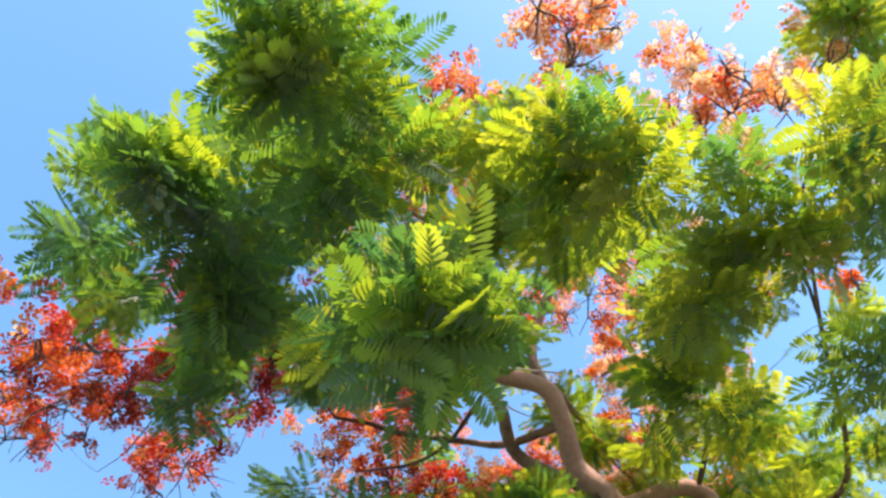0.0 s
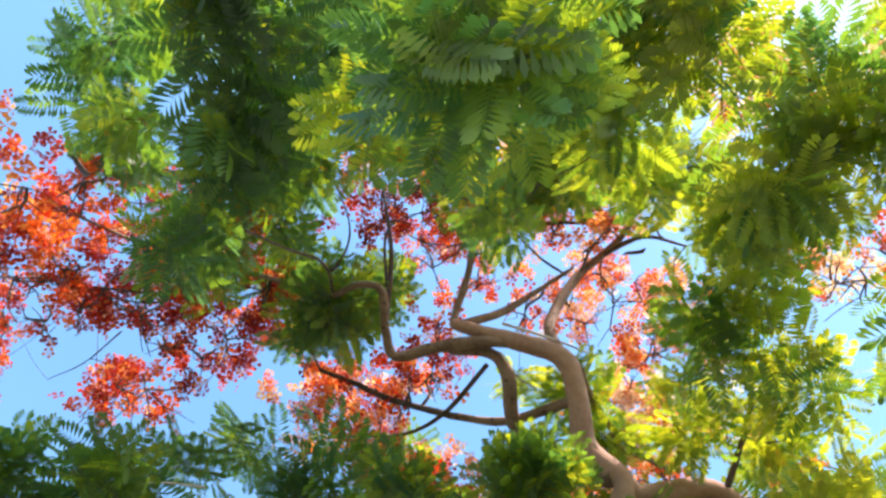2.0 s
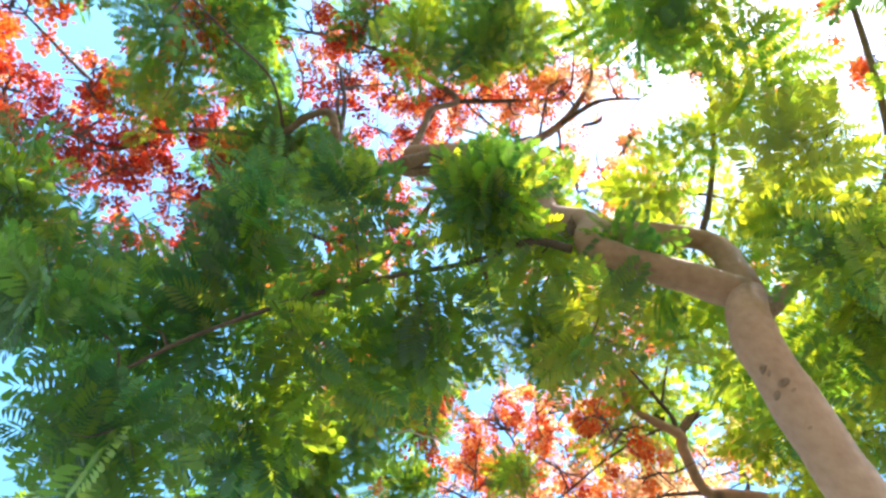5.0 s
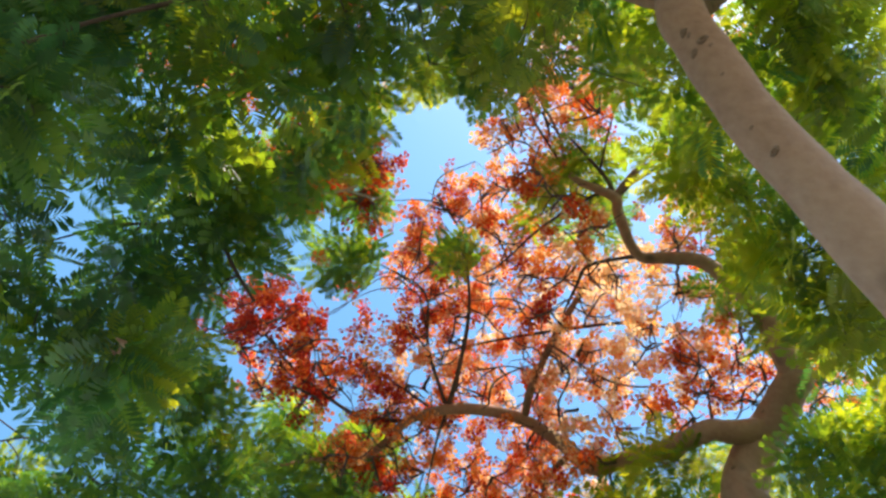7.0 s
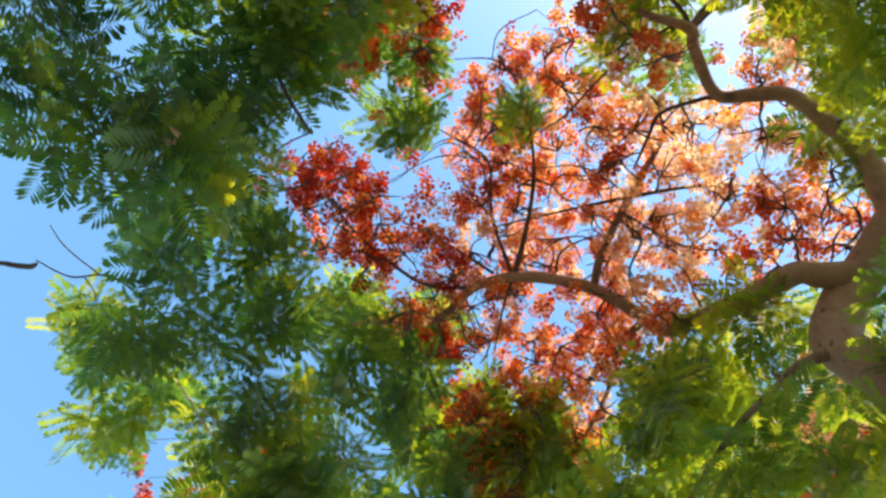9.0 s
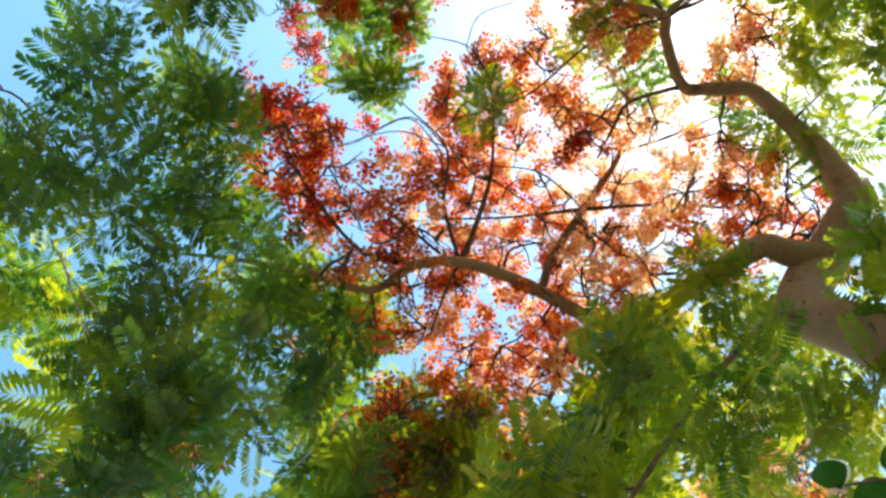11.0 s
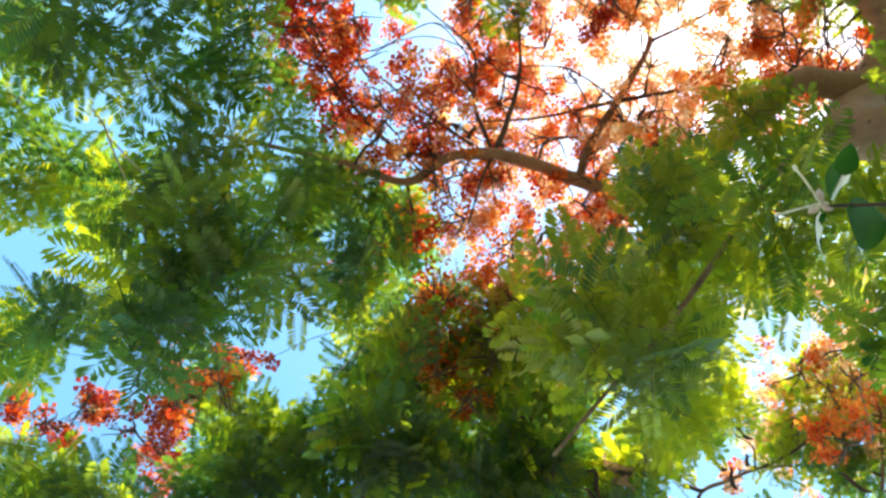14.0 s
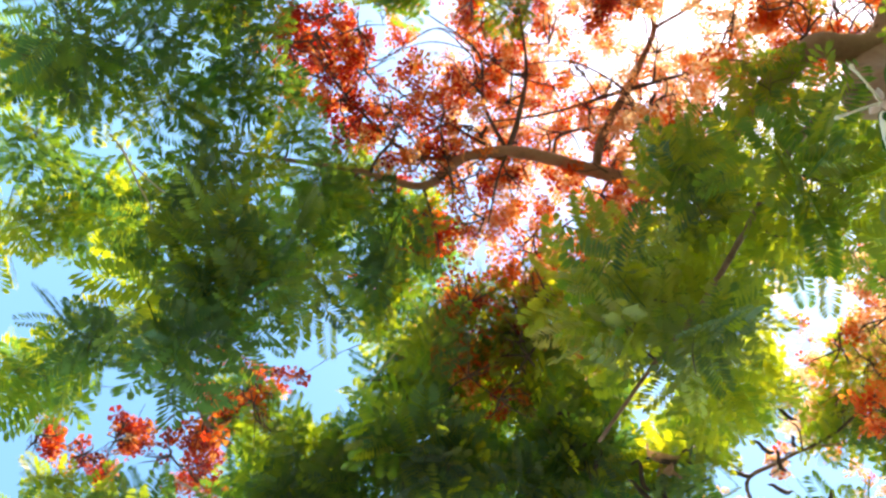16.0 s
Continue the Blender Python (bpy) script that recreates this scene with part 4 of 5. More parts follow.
spreading.leafy += [(-0.13, 1.91, 5.70, 0.10), (0.52, 1.92, 6.00, 0.11), (2.12, 1.94, 4.80, 0.10), (2.24, 2.00, 4.30, 0.16), (2.18, 2.01, 5.28, 0.16), (2.52, 2.01, 4.20, 0.16), (2.45, 2.07, 4.20, 0.16), (2.29, 2.17, 5.04, 0.16), (-1.19, 2.22, 4.20, 0.09), (-0.99, 2.23, 4.75, 0.10), (-1.31, 2.29, 4.40, 0.16), (-0.87, 2.31, 4.60, 0.09), (2.60, 2.41, 4.20, 0.16), (-0.86, 2.45, 4.60, 0.17), (2.77, 2.51, 4.56, 0.16), (-1.16, 2.59, 4.40, 0.15), (2.50, 2.63, 4.40, 0.17), (-1.49, 2.64, 4.25, 0.15), (-1.84, 2.69, 4.55, 0.14), (-1.72, 2.70, 4.40, 0.12)]
spreading.leafy += [(-0.80, 2.70, 4.56, 0.16), (2.20, 2.71, 4.40, 0.14), (2.40, 2.74, 4.50, 0.18), (2.51, 2.77, 4.20, 0.16), (-1.49, 2.77, 4.40, 0.16), (-0.97, 2.83, 4.68, 0.16), (-1.21, 2.84, 4.50, 0.17), (2.53, 2.91, 4.40, 0.17), (-0.77, 2.92, 5.00, 0.12), (2.16, 2.96, 4.20, 0.16), (1.63, 2.96, 4.80, 0.16), (-1.89, 2.97, 4.65, 0.10), (1.95, 3.05, 5.05, 0.10), (2.37, 3.07, 4.10, 0.16), (-0.61, 3.12, 5.52, 0.16), (2.29, 3.17, 5.04, 0.16), (-1.09, 3.17, 4.56, 0.16), (1.47, 3.18, 5.20, 0.10), (-0.41, 3.18, 5.40, 0.16), (-1.75, 3.18, 4.68, 0.16)]
spreading.leafy += [(1.70, 3.23, 4.70, 0.19), (-0.63, 3.23, 5.16, 0.16), (1.97, 3.25, 4.10, 0.11), (-0.87, 3.27, 4.56, 0.16), (1.14, 3.29, 4.70, 0.13), (-0.90, 3.31, 6.48, 0.16), (-1.78, 3.33, 5.00, 0.15), (-0.20, 3.34, 5.90, 0.18), (-1.93, 3.35, 4.68, 0.16), (-1.28, 3.42, 4.55, 0.14), (1.96, 3.43, 4.10, 0.14), (-0.22, 3.44, 6.05, 0.18), (1.73, 3.44, 4.10, 0.11), (1.26, 3.44, 4.90, 0.22), (1.44, 3.45, 4.20, 0.21), (-0.29, 3.47, 5.25, 0.18), (-0.74, 3.47, 5.10, 0.21), (2.26, 3.47, 5.00, 0.17), (1.49, 3.50, 5.00, 0.21), (-0.25, 3.60, 6.20, 0.18)]
spreading.leafy += [(1.62, 3.69, 5.00, 0.15), (-1.30, 3.70, 4.65, 0.26), (-0.64, 3.73, 4.75, 0.16), (1.50, 3.74, 4.25, 0.13), (-0.41, 3.75, 5.38, 0.15), (1.28, 3.76, 5.20, 0.22), (0.62, 3.80, 4.15, 0.17), (1.09, 3.88, 4.44, 0.18), (0.84, 3.89, 4.44, 0.18), (-1.01, 3.89, 4.40, 0.16), (-1.44, 3.89, 4.30, 0.13), (0.20, 3.91, 5.82, 0.17), (1.50, 3.94, 5.16, 0.16), (1.06, 3.95, 5.28, 0.16), (-1.11, 3.98, 4.25, 0.15), (1.37, 4.01, 5.45, 0.18), (0.95, 4.01, 4.15, 0.15), (0.70, 4.02, 4.15, 0.16), (0.59, 4.04, 5.65, 0.17), (-0.38, 4.05, 6.05, 0.18)]
spreading.leafy += [(-1.84, 4.07, 4.56, 0.16), (-0.11, 4.08, 5.25, 0.13), (0.71, 4.12, 5.76, 0.16), (1.23, 4.14, 5.16, 0.16), (0.51, 4.15, 5.50, 0.16), (0.19, 4.16, 5.55, 0.17), (-2.71, 4.21, 5.88, 0.16), (0.36, 4.30, 5.49, 0.17), (1.19, 4.31, 4.60, 0.15), (-0.22, 4.32, 6.05, 0.18), (0.64, 4.36, 6.05, 0.18), (-0.17, 4.39, 6.20, 0.18), (-0.03, 4.39, 6.05, 0.18), (0.81, 4.42, 5.75, 0.18), (0.19, 4.45, 6.66, 0.17), (-1.49, 4.46, 6.20, 0.18), (2.58, 4.47, 5.90, 0.18), (-0.01, 4.49, 5.75, 0.18), (0.11, 4.55, 5.90, 0.18), (0.97, 4.55, 5.94, 0.18)]
spreading.leafy += [(0.74, 4.58, 5.92, 0.18), (2.99, 4.59, 6.20, 0.18), (0.56, 4.59, 6.05, 0.18), (0.71, 4.63, 5.69, 0.18), (-0.06, 4.64, 6.20, 0.18), (3.07, 4.65, 5.90, 0.18), (1.57, 4.70, 5.99, 0.18), (2.32, 4.80, 5.90, 0.18), (2.62, 4.83, 6.05, 0.18), (0.27, 4.91, 6.20, 0.18)]
# flower heads of the spreading tree, from its near to its far side: x, y, z, reach
spreading.flowery += [(1.98, 0.58, 5.00, 0.13), (1.20, 0.60, 5.50, 0.15), (0.87, 0.94, 5.50, 0.17), (1.05, 0.96, 5.50, 0.21), (1.37, 0.97, 5.40, 0.20), (-0.38, 1.02, 5.40, 0.17), (-0.26, 1.02, 5.40, 0.14), (-0.01, 1.03, 5.24, 0.17), (1.52, 1.04, 6.08, 0.17), (0.87, 1.13, 5.60, 0.17), (-0.40, 1.19, 5.20, 0.16), (1.83, 1.19, 5.00, 0.12), (-0.04, 1.20, 5.30, 0.16), (-0.90, 1.21, 6.44, 0.17), (0.00, 1.27, 5.40, 0.14), (0.94, 1.29, 5.00, 0.17), (-0.23, 1.30, 5.30, 0.16), (1.29, 1.33, 5.80, 0.15), (-0.45, 1.35, 5.48, 0.17), (1.88, 1.37, 5.20, 0.13)]
spreading.flowery += [(2.14, 1.37, 5.36, 0.17), (-0.06, 1.43, 5.48, 0.17), (-0.47, 1.45, 5.50, 0.11), (1.14, 1.46, 5.36, 0.17), (-0.82, 1.47, 6.44, 0.17), (0.89, 1.47, 5.80, 0.18), (2.03, 1.50, 5.30, 0.15), (0.74, 1.54, 6.08, 0.17), (-0.38, 1.59, 6.44, 0.17), (2.07, 1.60, 5.40, 0.14), (1.23, 1.60, 5.00, 0.17), (0.45, 1.61, 5.90, 0.15), (0.50, 1.64, 6.00, 0.20), (1.00, 1.71, 5.96, 0.17), (0.76, 1.73, 5.48, 0.17), (0.77, 1.74, 6.08, 0.17), (1.87, 1.79, 5.36, 0.17), (0.27, 1.87, 5.90, 0.23), (0.64, 1.89, 6.10, 0.16), (1.14, 1.91, 6.00, 0.24)]
spreading.flowery += [(0.96, 1.98, 5.48, 0.17), (1.35, 1.99, 5.48, 0.17), (0.33, 2.00, 6.00, 0.20), (1.53, 2.00, 5.48, 0.17), (2.34, 2.00, 6.08, 0.17), (1.18, 2.01, 5.48, 0.17), (1.90, 2.05, 5.40, 0.20), (0.57, 2.10, 6.10, 0.20), (-0.75, 2.11, 5.72, 0.17), (2.16, 2.13, 5.40, 0.18), (-0.59, 2.14, 5.35, 0.17), (1.04, 2.15, 5.24, 0.17), (2.10, 2.15, 6.56, 0.17), (-0.90, 2.16, 5.12, 0.17), (-0.95, 2.16, 5.72, 0.17), (0.78, 2.16, 6.00, 0.24), (0.11, 2.18, 6.44, 0.17), (0.43, 2.24, 6.08, 0.17), (-0.66, 2.27, 5.30, 0.17), (-0.40, 2.28, 5.24, 0.17)]
spreading.flowery += [(2.20, 2.29, 5.20, 0.17), (-0.85, 2.32, 5.30, 0.17), (1.88, 2.34, 6.56, 0.17), (1.43, 2.36, 5.80, 0.24), (0.50, 2.38, 5.96, 0.17), (0.30, 2.39, 6.08, 0.17), (1.01, 2.40, 6.08, 0.17), (1.80, 2.40, 5.60, 0.23), (1.55, 2.41, 6.15, 0.14), (0.74, 2.43, 6.10, 0.25), (2.36, 2.43, 5.00, 0.13), (1.88, 2.43, 5.00, 0.17), (1.66, 2.45, 5.30, 0.20), (2.14, 2.46, 5.10, 0.20), (-0.64, 2.47, 5.36, 0.17), (-0.41, 2.47, 5.40, 0.22), (0.23, 2.48, 5.80, 0.20), (1.18, 2.49, 6.20, 0.17), (2.74, 2.56, 5.00, 0.17), (-0.11, 2.56, 5.60, 0.23)]
spreading.flowery += [(0.45, 2.57, 5.96, 0.17), (2.28, 2.57, 5.00, 0.17), (-0.74, 2.57, 5.24, 0.17), (1.93, 2.61, 5.00, 0.17), (-0.56, 2.64, 5.40, 0.18), (1.45, 2.64, 5.84, 0.17), (1.01, 2.65, 6.00, 0.17), (2.14, 2.65, 5.00, 0.17), (1.27, 2.67, 6.08, 0.17), (2.62, 2.69, 5.00, 0.17), (-0.27, 2.70, 5.48, 0.17), (1.61, 2.72, 5.00, 0.17), (0.40, 2.75, 5.96, 0.17), (1.23, 2.75, 5.72, 0.17), (1.86, 2.76, 5.00, 0.17), (0.14, 2.77, 5.70, 0.20), (0.81, 2.79, 6.00, 0.25), (1.62, 2.80, 5.70, 0.19), (-0.59, 2.82, 5.48, 0.17), (1.45, 2.83, 5.70, 0.24)]
spreading.flowery += [(0.02, 2.84, 5.36, 0.17), (-0.19, 2.91, 5.00, 0.17), (1.46, 2.92, 5.24, 0.17), (0.50, 2.93, 5.96, 0.17), (1.08, 2.93, 5.80, 0.20), (0.69, 2.98, 5.90, 0.21), (0.27, 2.99, 5.72, 0.17), (1.20, 3.01, 5.00, 0.17), (-0.11, 3.02, 5.48, 0.17), (0.41, 3.10, 5.72, 0.17), (0.92, 3.11, 5.96, 0.17), (1.23, 3.11, 5.60, 0.20), (0.06, 3.12, 5.40, 0.19), (0.13, 3.14, 5.60, 0.19), (1.06, 3.15, 5.72, 0.17), (1.40, 3.19, 5.30, 0.13), (3.54, 3.21, 5.96, 0.17), (0.97, 3.28, 5.70, 0.16), (2.12, 3.38, 5.50, 0.13), (0.24, 3.38, 5.60, 0.19)]
spreading.flowery += [(1.14, 3.40, 5.00, 0.17), (-0.06, 3.42, 5.50, 0.19), (0.01, 3.44, 5.65, 0.10), (0.73, 3.45, 5.60, 0.24), (1.16, 3.46, 5.50, 0.13), (0.56, 3.47, 5.80, 0.24), (1.06, 3.49, 5.72, 0.17), (-0.19, 3.49, 5.60, 0.14), (1.06, 3.59, 5.48, 0.17), (1.55, 3.60, 5.50, 0.14), (0.54, 3.61, 5.70, 0.18), (-0.50, 3.65, 6.44, 0.17), (0.89, 3.72, 5.60, 0.19), (1.91, 3.72, 5.40, 0.13), (0.93, 3.74, 5.24, 0.17), (0.74, 3.77, 5.70, 0.18), (-0.49, 3.82, 6.44, 0.17), (0.45, 3.82, 5.60, 0.17), (0.08, 3.86, 5.35, 0.13), (0.54, 3.87, 5.40, 0.23)]
spreading.flowery += [(0.12, 3.89, 5.45, 0.23), (0.97, 4.11, 5.50, 0.13), (0.42, 4.12, 5.40, 0.23), (-0.02, 4.12, 5.36, 0.17), (-0.19, 4.13, 5.72, 0.17), (0.77, 4.15, 5.50, 0.13), (0.42, 4.20, 5.30, 0.15), (0.07, 4.27, 5.30, 0.19), (0.24, 4.41, 5.24, 0.17), (-0.03, 4.66, 6.20, 0.17)]

# limbs of the back tree: x, y, z, radius
limb(back, "trunk", [(0.90, 7.40, 0.00, 0.170), (0.95, 7.30, 1.20, 0.140), (0.85, 6.90, 2.60, 0.120), (0.70, 6.30, 4.00, 0.100), (0.50, 5.90, 4.70, 0.080)])
limb(back, "branch", [(0.50, 5.90, 4.70, 0.060), (-0.30, 5.40, 5.20, 0.045), (-1.00, 5.00, 5.70, 0.030), (-1.69, 4.64, 6.10, 0.020), (-1.87, 4.25, 6.20, 0.008)])
limb(back, "branch", [(0.50, 5.90, 4.70, 0.060), (1.00, 5.62, 5.10, 0.034), (1.50, 5.48, 5.50, 0.022), (1.82, 5.42, 5.80, 0.014), (1.74, 5.10, 5.80, 0.012), (1.93, 4.99, 5.80, 0.011), (2.13, 4.91, 5.80, 0.009), (2.33, 4.89, 5.80, 0.006)])
limb(back, "branch", [(1.00, 5.62, 5.10, 0.030), (1.90, 5.62, 5.60, 0.024), (2.60, 5.38, 5.80, 0.017), (2.87, 5.11, 5.80, 0.013), (2.95, 4.60, 5.90, 0.006)])
limb(back, "twig", [(2.13, 4.91, 5.80, 0.009), (2.36, 4.80, 5.82, 0.009), (2.60, 4.56, 5.80, 0.007), (2.78, 4.30, 5.82, 0.004)])
limb(back, "branch", [(-0.30, 5.40, 5.20, 0.014), (-0.33, 4.69, 5.50, 0.010), (-0.33, 4.39, 5.80, 0.009), (-0.65, 4.32, 5.80, 0.004)])
# leaf sprays of the back tree, from its near to its far side: x, y, z, reach
back.leafy += [(-0.93, 3.55, 4.40, 0.15), (-0.84, 3.73, 4.44, 0.16), (1.57, 3.84, 3.60, 0.16), (1.59, 3.89, 3.60, 0.16), (3.04, 3.98, 5.64, 0.16), (-0.09, 4.28, 5.80, 0.18), (1.73, 4.39, 5.50, 0.17), (-0.38, 4.47, 5.90, 0.21), (-1.04, 4.53, 5.35, 0.11), (1.99, 4.61, 5.90, 0.14), (-0.29, 4.67, 5.40, 0.22), (-0.67, 4.68, 5.65, 0.12), (-0.98, 4.75, 5.60, 0.18), (0.57, 4.76, 5.40, 0.19), (0.54, 4.77, 5.50, 0.16), (0.71, 4.80, 5.40, 0.20), (-0.54, 4.80, 5.50, 0.23), (-0.04, 4.80, 5.40, 0.19), (-2.23, 4.82, 5.30, 0.19), (1.43, 4.83, 5.70, 0.21)]
back.leafy += [(-1.25, 4.87, 5.60, 0.15), (0.27, 4.88, 5.40, 0.19), (-0.99, 4.90, 5.40, 0.16), (0.85, 4.90, 5.70, 0.21), (0.15, 4.92, 5.70, 0.21), (-0.88, 4.92, 5.60, 0.17), (-0.17, 4.92, 5.50, 0.21), (3.23, 4.96, 5.80, 0.19), (2.87, 4.96, 6.00, 0.16), (-1.78, 4.96, 5.28, 0.16), (1.21, 4.97, 5.40, 0.24), (-1.20, 5.01, 5.40, 0.11), (-2.22, 5.06, 5.75, 0.15), (-2.50, 5.09, 5.50, 0.21), (-0.44, 5.09, 5.50, 0.21), (-0.97, 5.13, 5.40, 0.16), (3.13, 5.14, 6.00, 0.16), (-1.50, 5.15, 5.28, 0.16), (0.50, 5.18, 5.30, 0.20), (-1.25, 5.18, 5.30, 0.15)]
back.leafy += [(-0.72, 5.23, 5.60, 0.18), (-2.07, 5.27, 5.28, 0.16), (-2.07, 5.34, 5.60, 0.18), (2.27, 5.34, 5.80, 0.18), (-2.31, 5.46, 5.64, 0.16)]
# flower heads of the back tree, from its near to its far side: x, y, z, reach
back.flowery += [(2.39, 3.73, 5.60, 0.14), (2.93, 3.74, 6.20, 0.10), (3.12, 3.84, 6.20, 0.17), (2.51, 3.89, 5.50, 0.13), (2.65, 3.94, 5.50, 0.17), (2.60, 4.05, 5.50, 0.13), (2.56, 4.12, 5.60, 0.18), (3.02, 4.17, 6.20, 0.11), (3.17, 4.29, 5.84, 0.17), (2.38, 4.31, 5.80, 0.14), (2.60, 4.32, 5.60, 0.17), (-1.35, 4.33, 5.24, 0.17), (-1.11, 4.34, 5.24, 0.17), (-1.32, 4.36, 6.00, 0.10), (2.87, 4.37, 5.80, 0.15), (-1.40, 4.39, 6.20, 0.08), (2.56, 4.41, 5.80, 0.14), (3.00, 4.44, 5.80, 0.19), (-2.44, 4.47, 5.40, 0.10), (3.42, 4.48, 6.08, 0.17)]
back.flowery += [(-1.91, 4.50, 5.30, 0.12), (3.08, 4.52, 6.20, 0.10), (2.58, 4.52, 6.30, 0.20), (2.76, 4.52, 6.20, 0.10), (-1.97, 4.56, 5.50, 0.13), (-1.59, 4.58, 6.10, 0.16), (2.28, 4.59, 5.12, 0.17), (2.38, 4.61, 5.90, 0.15), (-2.18, 4.61, 5.40, 0.12), (-1.68, 4.63, 5.48, 0.17), (3.14, 4.65, 5.84, 0.17), (3.31, 4.66, 5.84, 0.17), (2.85, 4.67, 5.84, 0.17), (-2.93, 4.67, 6.20, 0.10), (-1.75, 4.69, 6.00, 0.15), (2.73, 4.70, 5.96, 0.17), (-2.33, 4.70, 6.20, 0.10), (-1.83, 4.74, 6.20, 0.07), (2.96, 4.79, 6.20, 0.11), (2.51, 4.80, 6.20, 0.10)]
back.flowery += [(2.63, 4.82, 6.10, 0.16), (3.31, 4.85, 5.84, 0.17), (2.46, 4.88, 6.20, 0.19), (2.53, 4.89, 6.40, 0.20), (2.54, 4.91, 6.20, 0.09), (3.27, 4.93, 6.10, 0.20), (-2.54, 4.94, 6.20, 0.07), (-1.84, 4.95, 6.10, 0.20), (-1.84, 4.97, 6.20, 0.13), (-1.78, 5.10, 6.20, 0.10), (2.14, 5.11, 6.20, 0.08), (-1.89, 5.31, 6.10, 0.16), (2.79, 5.47, 6.20, 0.20), (1.61, 5.47, 6.00, 0.15), (2.08, 5.52, 6.20, 0.16)]

# hanging seed pods: their two ends
seed_pod(leaning, (1.08, -0.44, 6.04), (1.22, -0.52, 6.00))
seed_pod(spreading, (-2.13, 2.31, 4.34), (-1.86, 2.29, 4.30))
seed_pod(spreading, (1.23, 3.03, 5.68), (1.32, 2.96, 5.64))
seed_pod(spreading, (1.42, 2.59, 5.90), (1.41, 2.70, 5.86))
seed_pod(spreading, (1.87, 2.12, 5.40), (1.94, 2.06, 5.36))
seed_pod(leaning, (-1.71, -1.41, 4.40), (-1.59, -1.34, 4.36))
seed_pod(spreading, (0.30, 2.75, 5.80), (0.29, 2.86, 5.76))
seed_pod(spreading, (1.33, 1.40, 5.40), (1.38, 1.38, 5.36))
seed_pod(back, (1.81, 4.49, 5.80), (2.07, 4.52, 5.76))
seed_pod(back, (1.99, 4.65, 5.90), (2.12, 4.73, 5.86))
seed_pod(back, (2.73, 4.23, 6.00), (2.92, 4.33, 5.96))
seed_pod(back, (0.55, 4.53, 5.40), (0.68, 4.75, 5.36))
seed_pod(back, (0.74, 4.61, 5.40), (0.55, 4.54, 5.36))
seed_pod(back, (2.14, 5.08, 5.60), (2.11, 5.31, 5.56))
seed_pod(back, (1.82, 5.08, 5.70), (1.95, 5.10, 5.66))
seed_pod(back, (1.88, 4.38, 5.60), (2.02, 4.48, 5.56))
seed_pod(back, (0.56, 4.59, 5.40), (0.68, 4.74, 5.36))
seed_pod(back, (0.85, 5.30, 5.36), (0.82, 5.13, 5.27))
seed_pod(back, (0.90, 4.88, 5.29), (1.04, 4.96, 5.21))
seed_pod(back, (0.78, 4.85, 5.53), (0.85, 4.86, 5.42))
seed_pod(back, (1.08, 5.16, 5.57), (1.11, 5.05, 5.49))
seed_pod(back, (0.65, 4.79, 5.39), (0.67, 4.67, 5.29))
seed_pod(back, (1.01, 4.78, 5.30), (1.16, 4.76, 5.21))
seed_pod(back, (0.98, 5.20, 5.55), (0.86, 5.32, 5.42))
seed_pod(back, (1.28, 4.74, 5.38), (1.28, 4.83, 5.30))
seed_pod(back, (0.94, 4.86, 5.41), (0.94, 4.78, 5.28))
seed_pod(back, (0.78, 5.04, 5.28), (1.03, 5.12, 5.22))
seed_pod(back, (0.80, 4.71, 5.38), (0.77, 4.87, 5.32))
seed_pod(back, (1.10, 4.86, 5.35), (1.12, 4.99, 5.23))
seed_pod(back, (0.97, 4.78, 5.30), (1.02, 4.93, 5.23))
seed_pod(back, (0.99, 5.35, 5.51), (1.03, 5.47, 5.37))
seed_pod(back, (1.27, 5.04, 5.34), (1.18, 5.09, 5.24))
seed_pod(back, (1.23, 4.81, 5.40), (1.24, 4.73, 5.29))
seed_pod(back, (0.93, 5.08, 5.35), (0.86, 5.17, 5.25))
seed_pod(back, (1.20, 4.75, 5.25), (1.20, 4.68, 5.10))
seed_pod(back, (1.78, 4.83, 5.75), (1.89, 4.88, 5.70))
seed_pod(back, (2.46, 4.54, 5.75), (2.55, 4.59, 5.70))
seed_pod(back, (2.42, 4.68, 5.75), (2.57, 4.81, 5.70))
seed_pod(back, (1.91, 4.88, 5.75), (1.96, 5.01, 5.70))
seed_pod(back, (2.01, 4.81, 5.75), (2.04, 4.86, 5.70))
seed_pod(back, (1.61, 5.01, 5.75), (1.75, 5.00, 5.70))
seed_pod(back, (2.58, 4.91, 5.75), (2.77, 5.00, 5.70))

# bleached and bare twigs: x, y, z, radius
dead_twig(leaning, [(-0.58, 1.16, 4.80, 0.0080), (-0.66, 1.22, 4.78, 0.0090), (-0.67, 1.30, 4.70, 0.0100), (-0.64, 1.46, 4.50, 0.0100)])
dead_twig(spreading, [(-0.54, 1.33, 5.10, 0.0030), (-0.30, 1.37, 5.15, 0.0050), (-0.14, 1.36, 5.16, 0.0060), (0.03, 1.29, 5.16, 0.0040)])
dead_twig(spreading, [(-0.14, 1.36, 5.16, 0.0040), (0.04, 1.41, 5.15, 0.0050), (0.11, 1.33, 5.10, 0.0030)])
dead_twig(leaning, [(-1.59, 0.14, 4.27, 0.0030), (-1.42, 0.14, 4.27, 0.0050), (-1.25, 0.16, 4.27, 0.0060)])
dead_twig(leaning, [(0.20, -0.33, 5.10, 0.0100), (0.48, -0.23, 5.12, 0.0080), (0.76, -0.09, 5.18, 0.0050)])
dead_twig(leaning, [(0.19, -0.15, 5.10, 0.0080), (0.29, -0.02, 5.05, 0.0060), (0.41, 0.04, 5.00, 0.0040)])
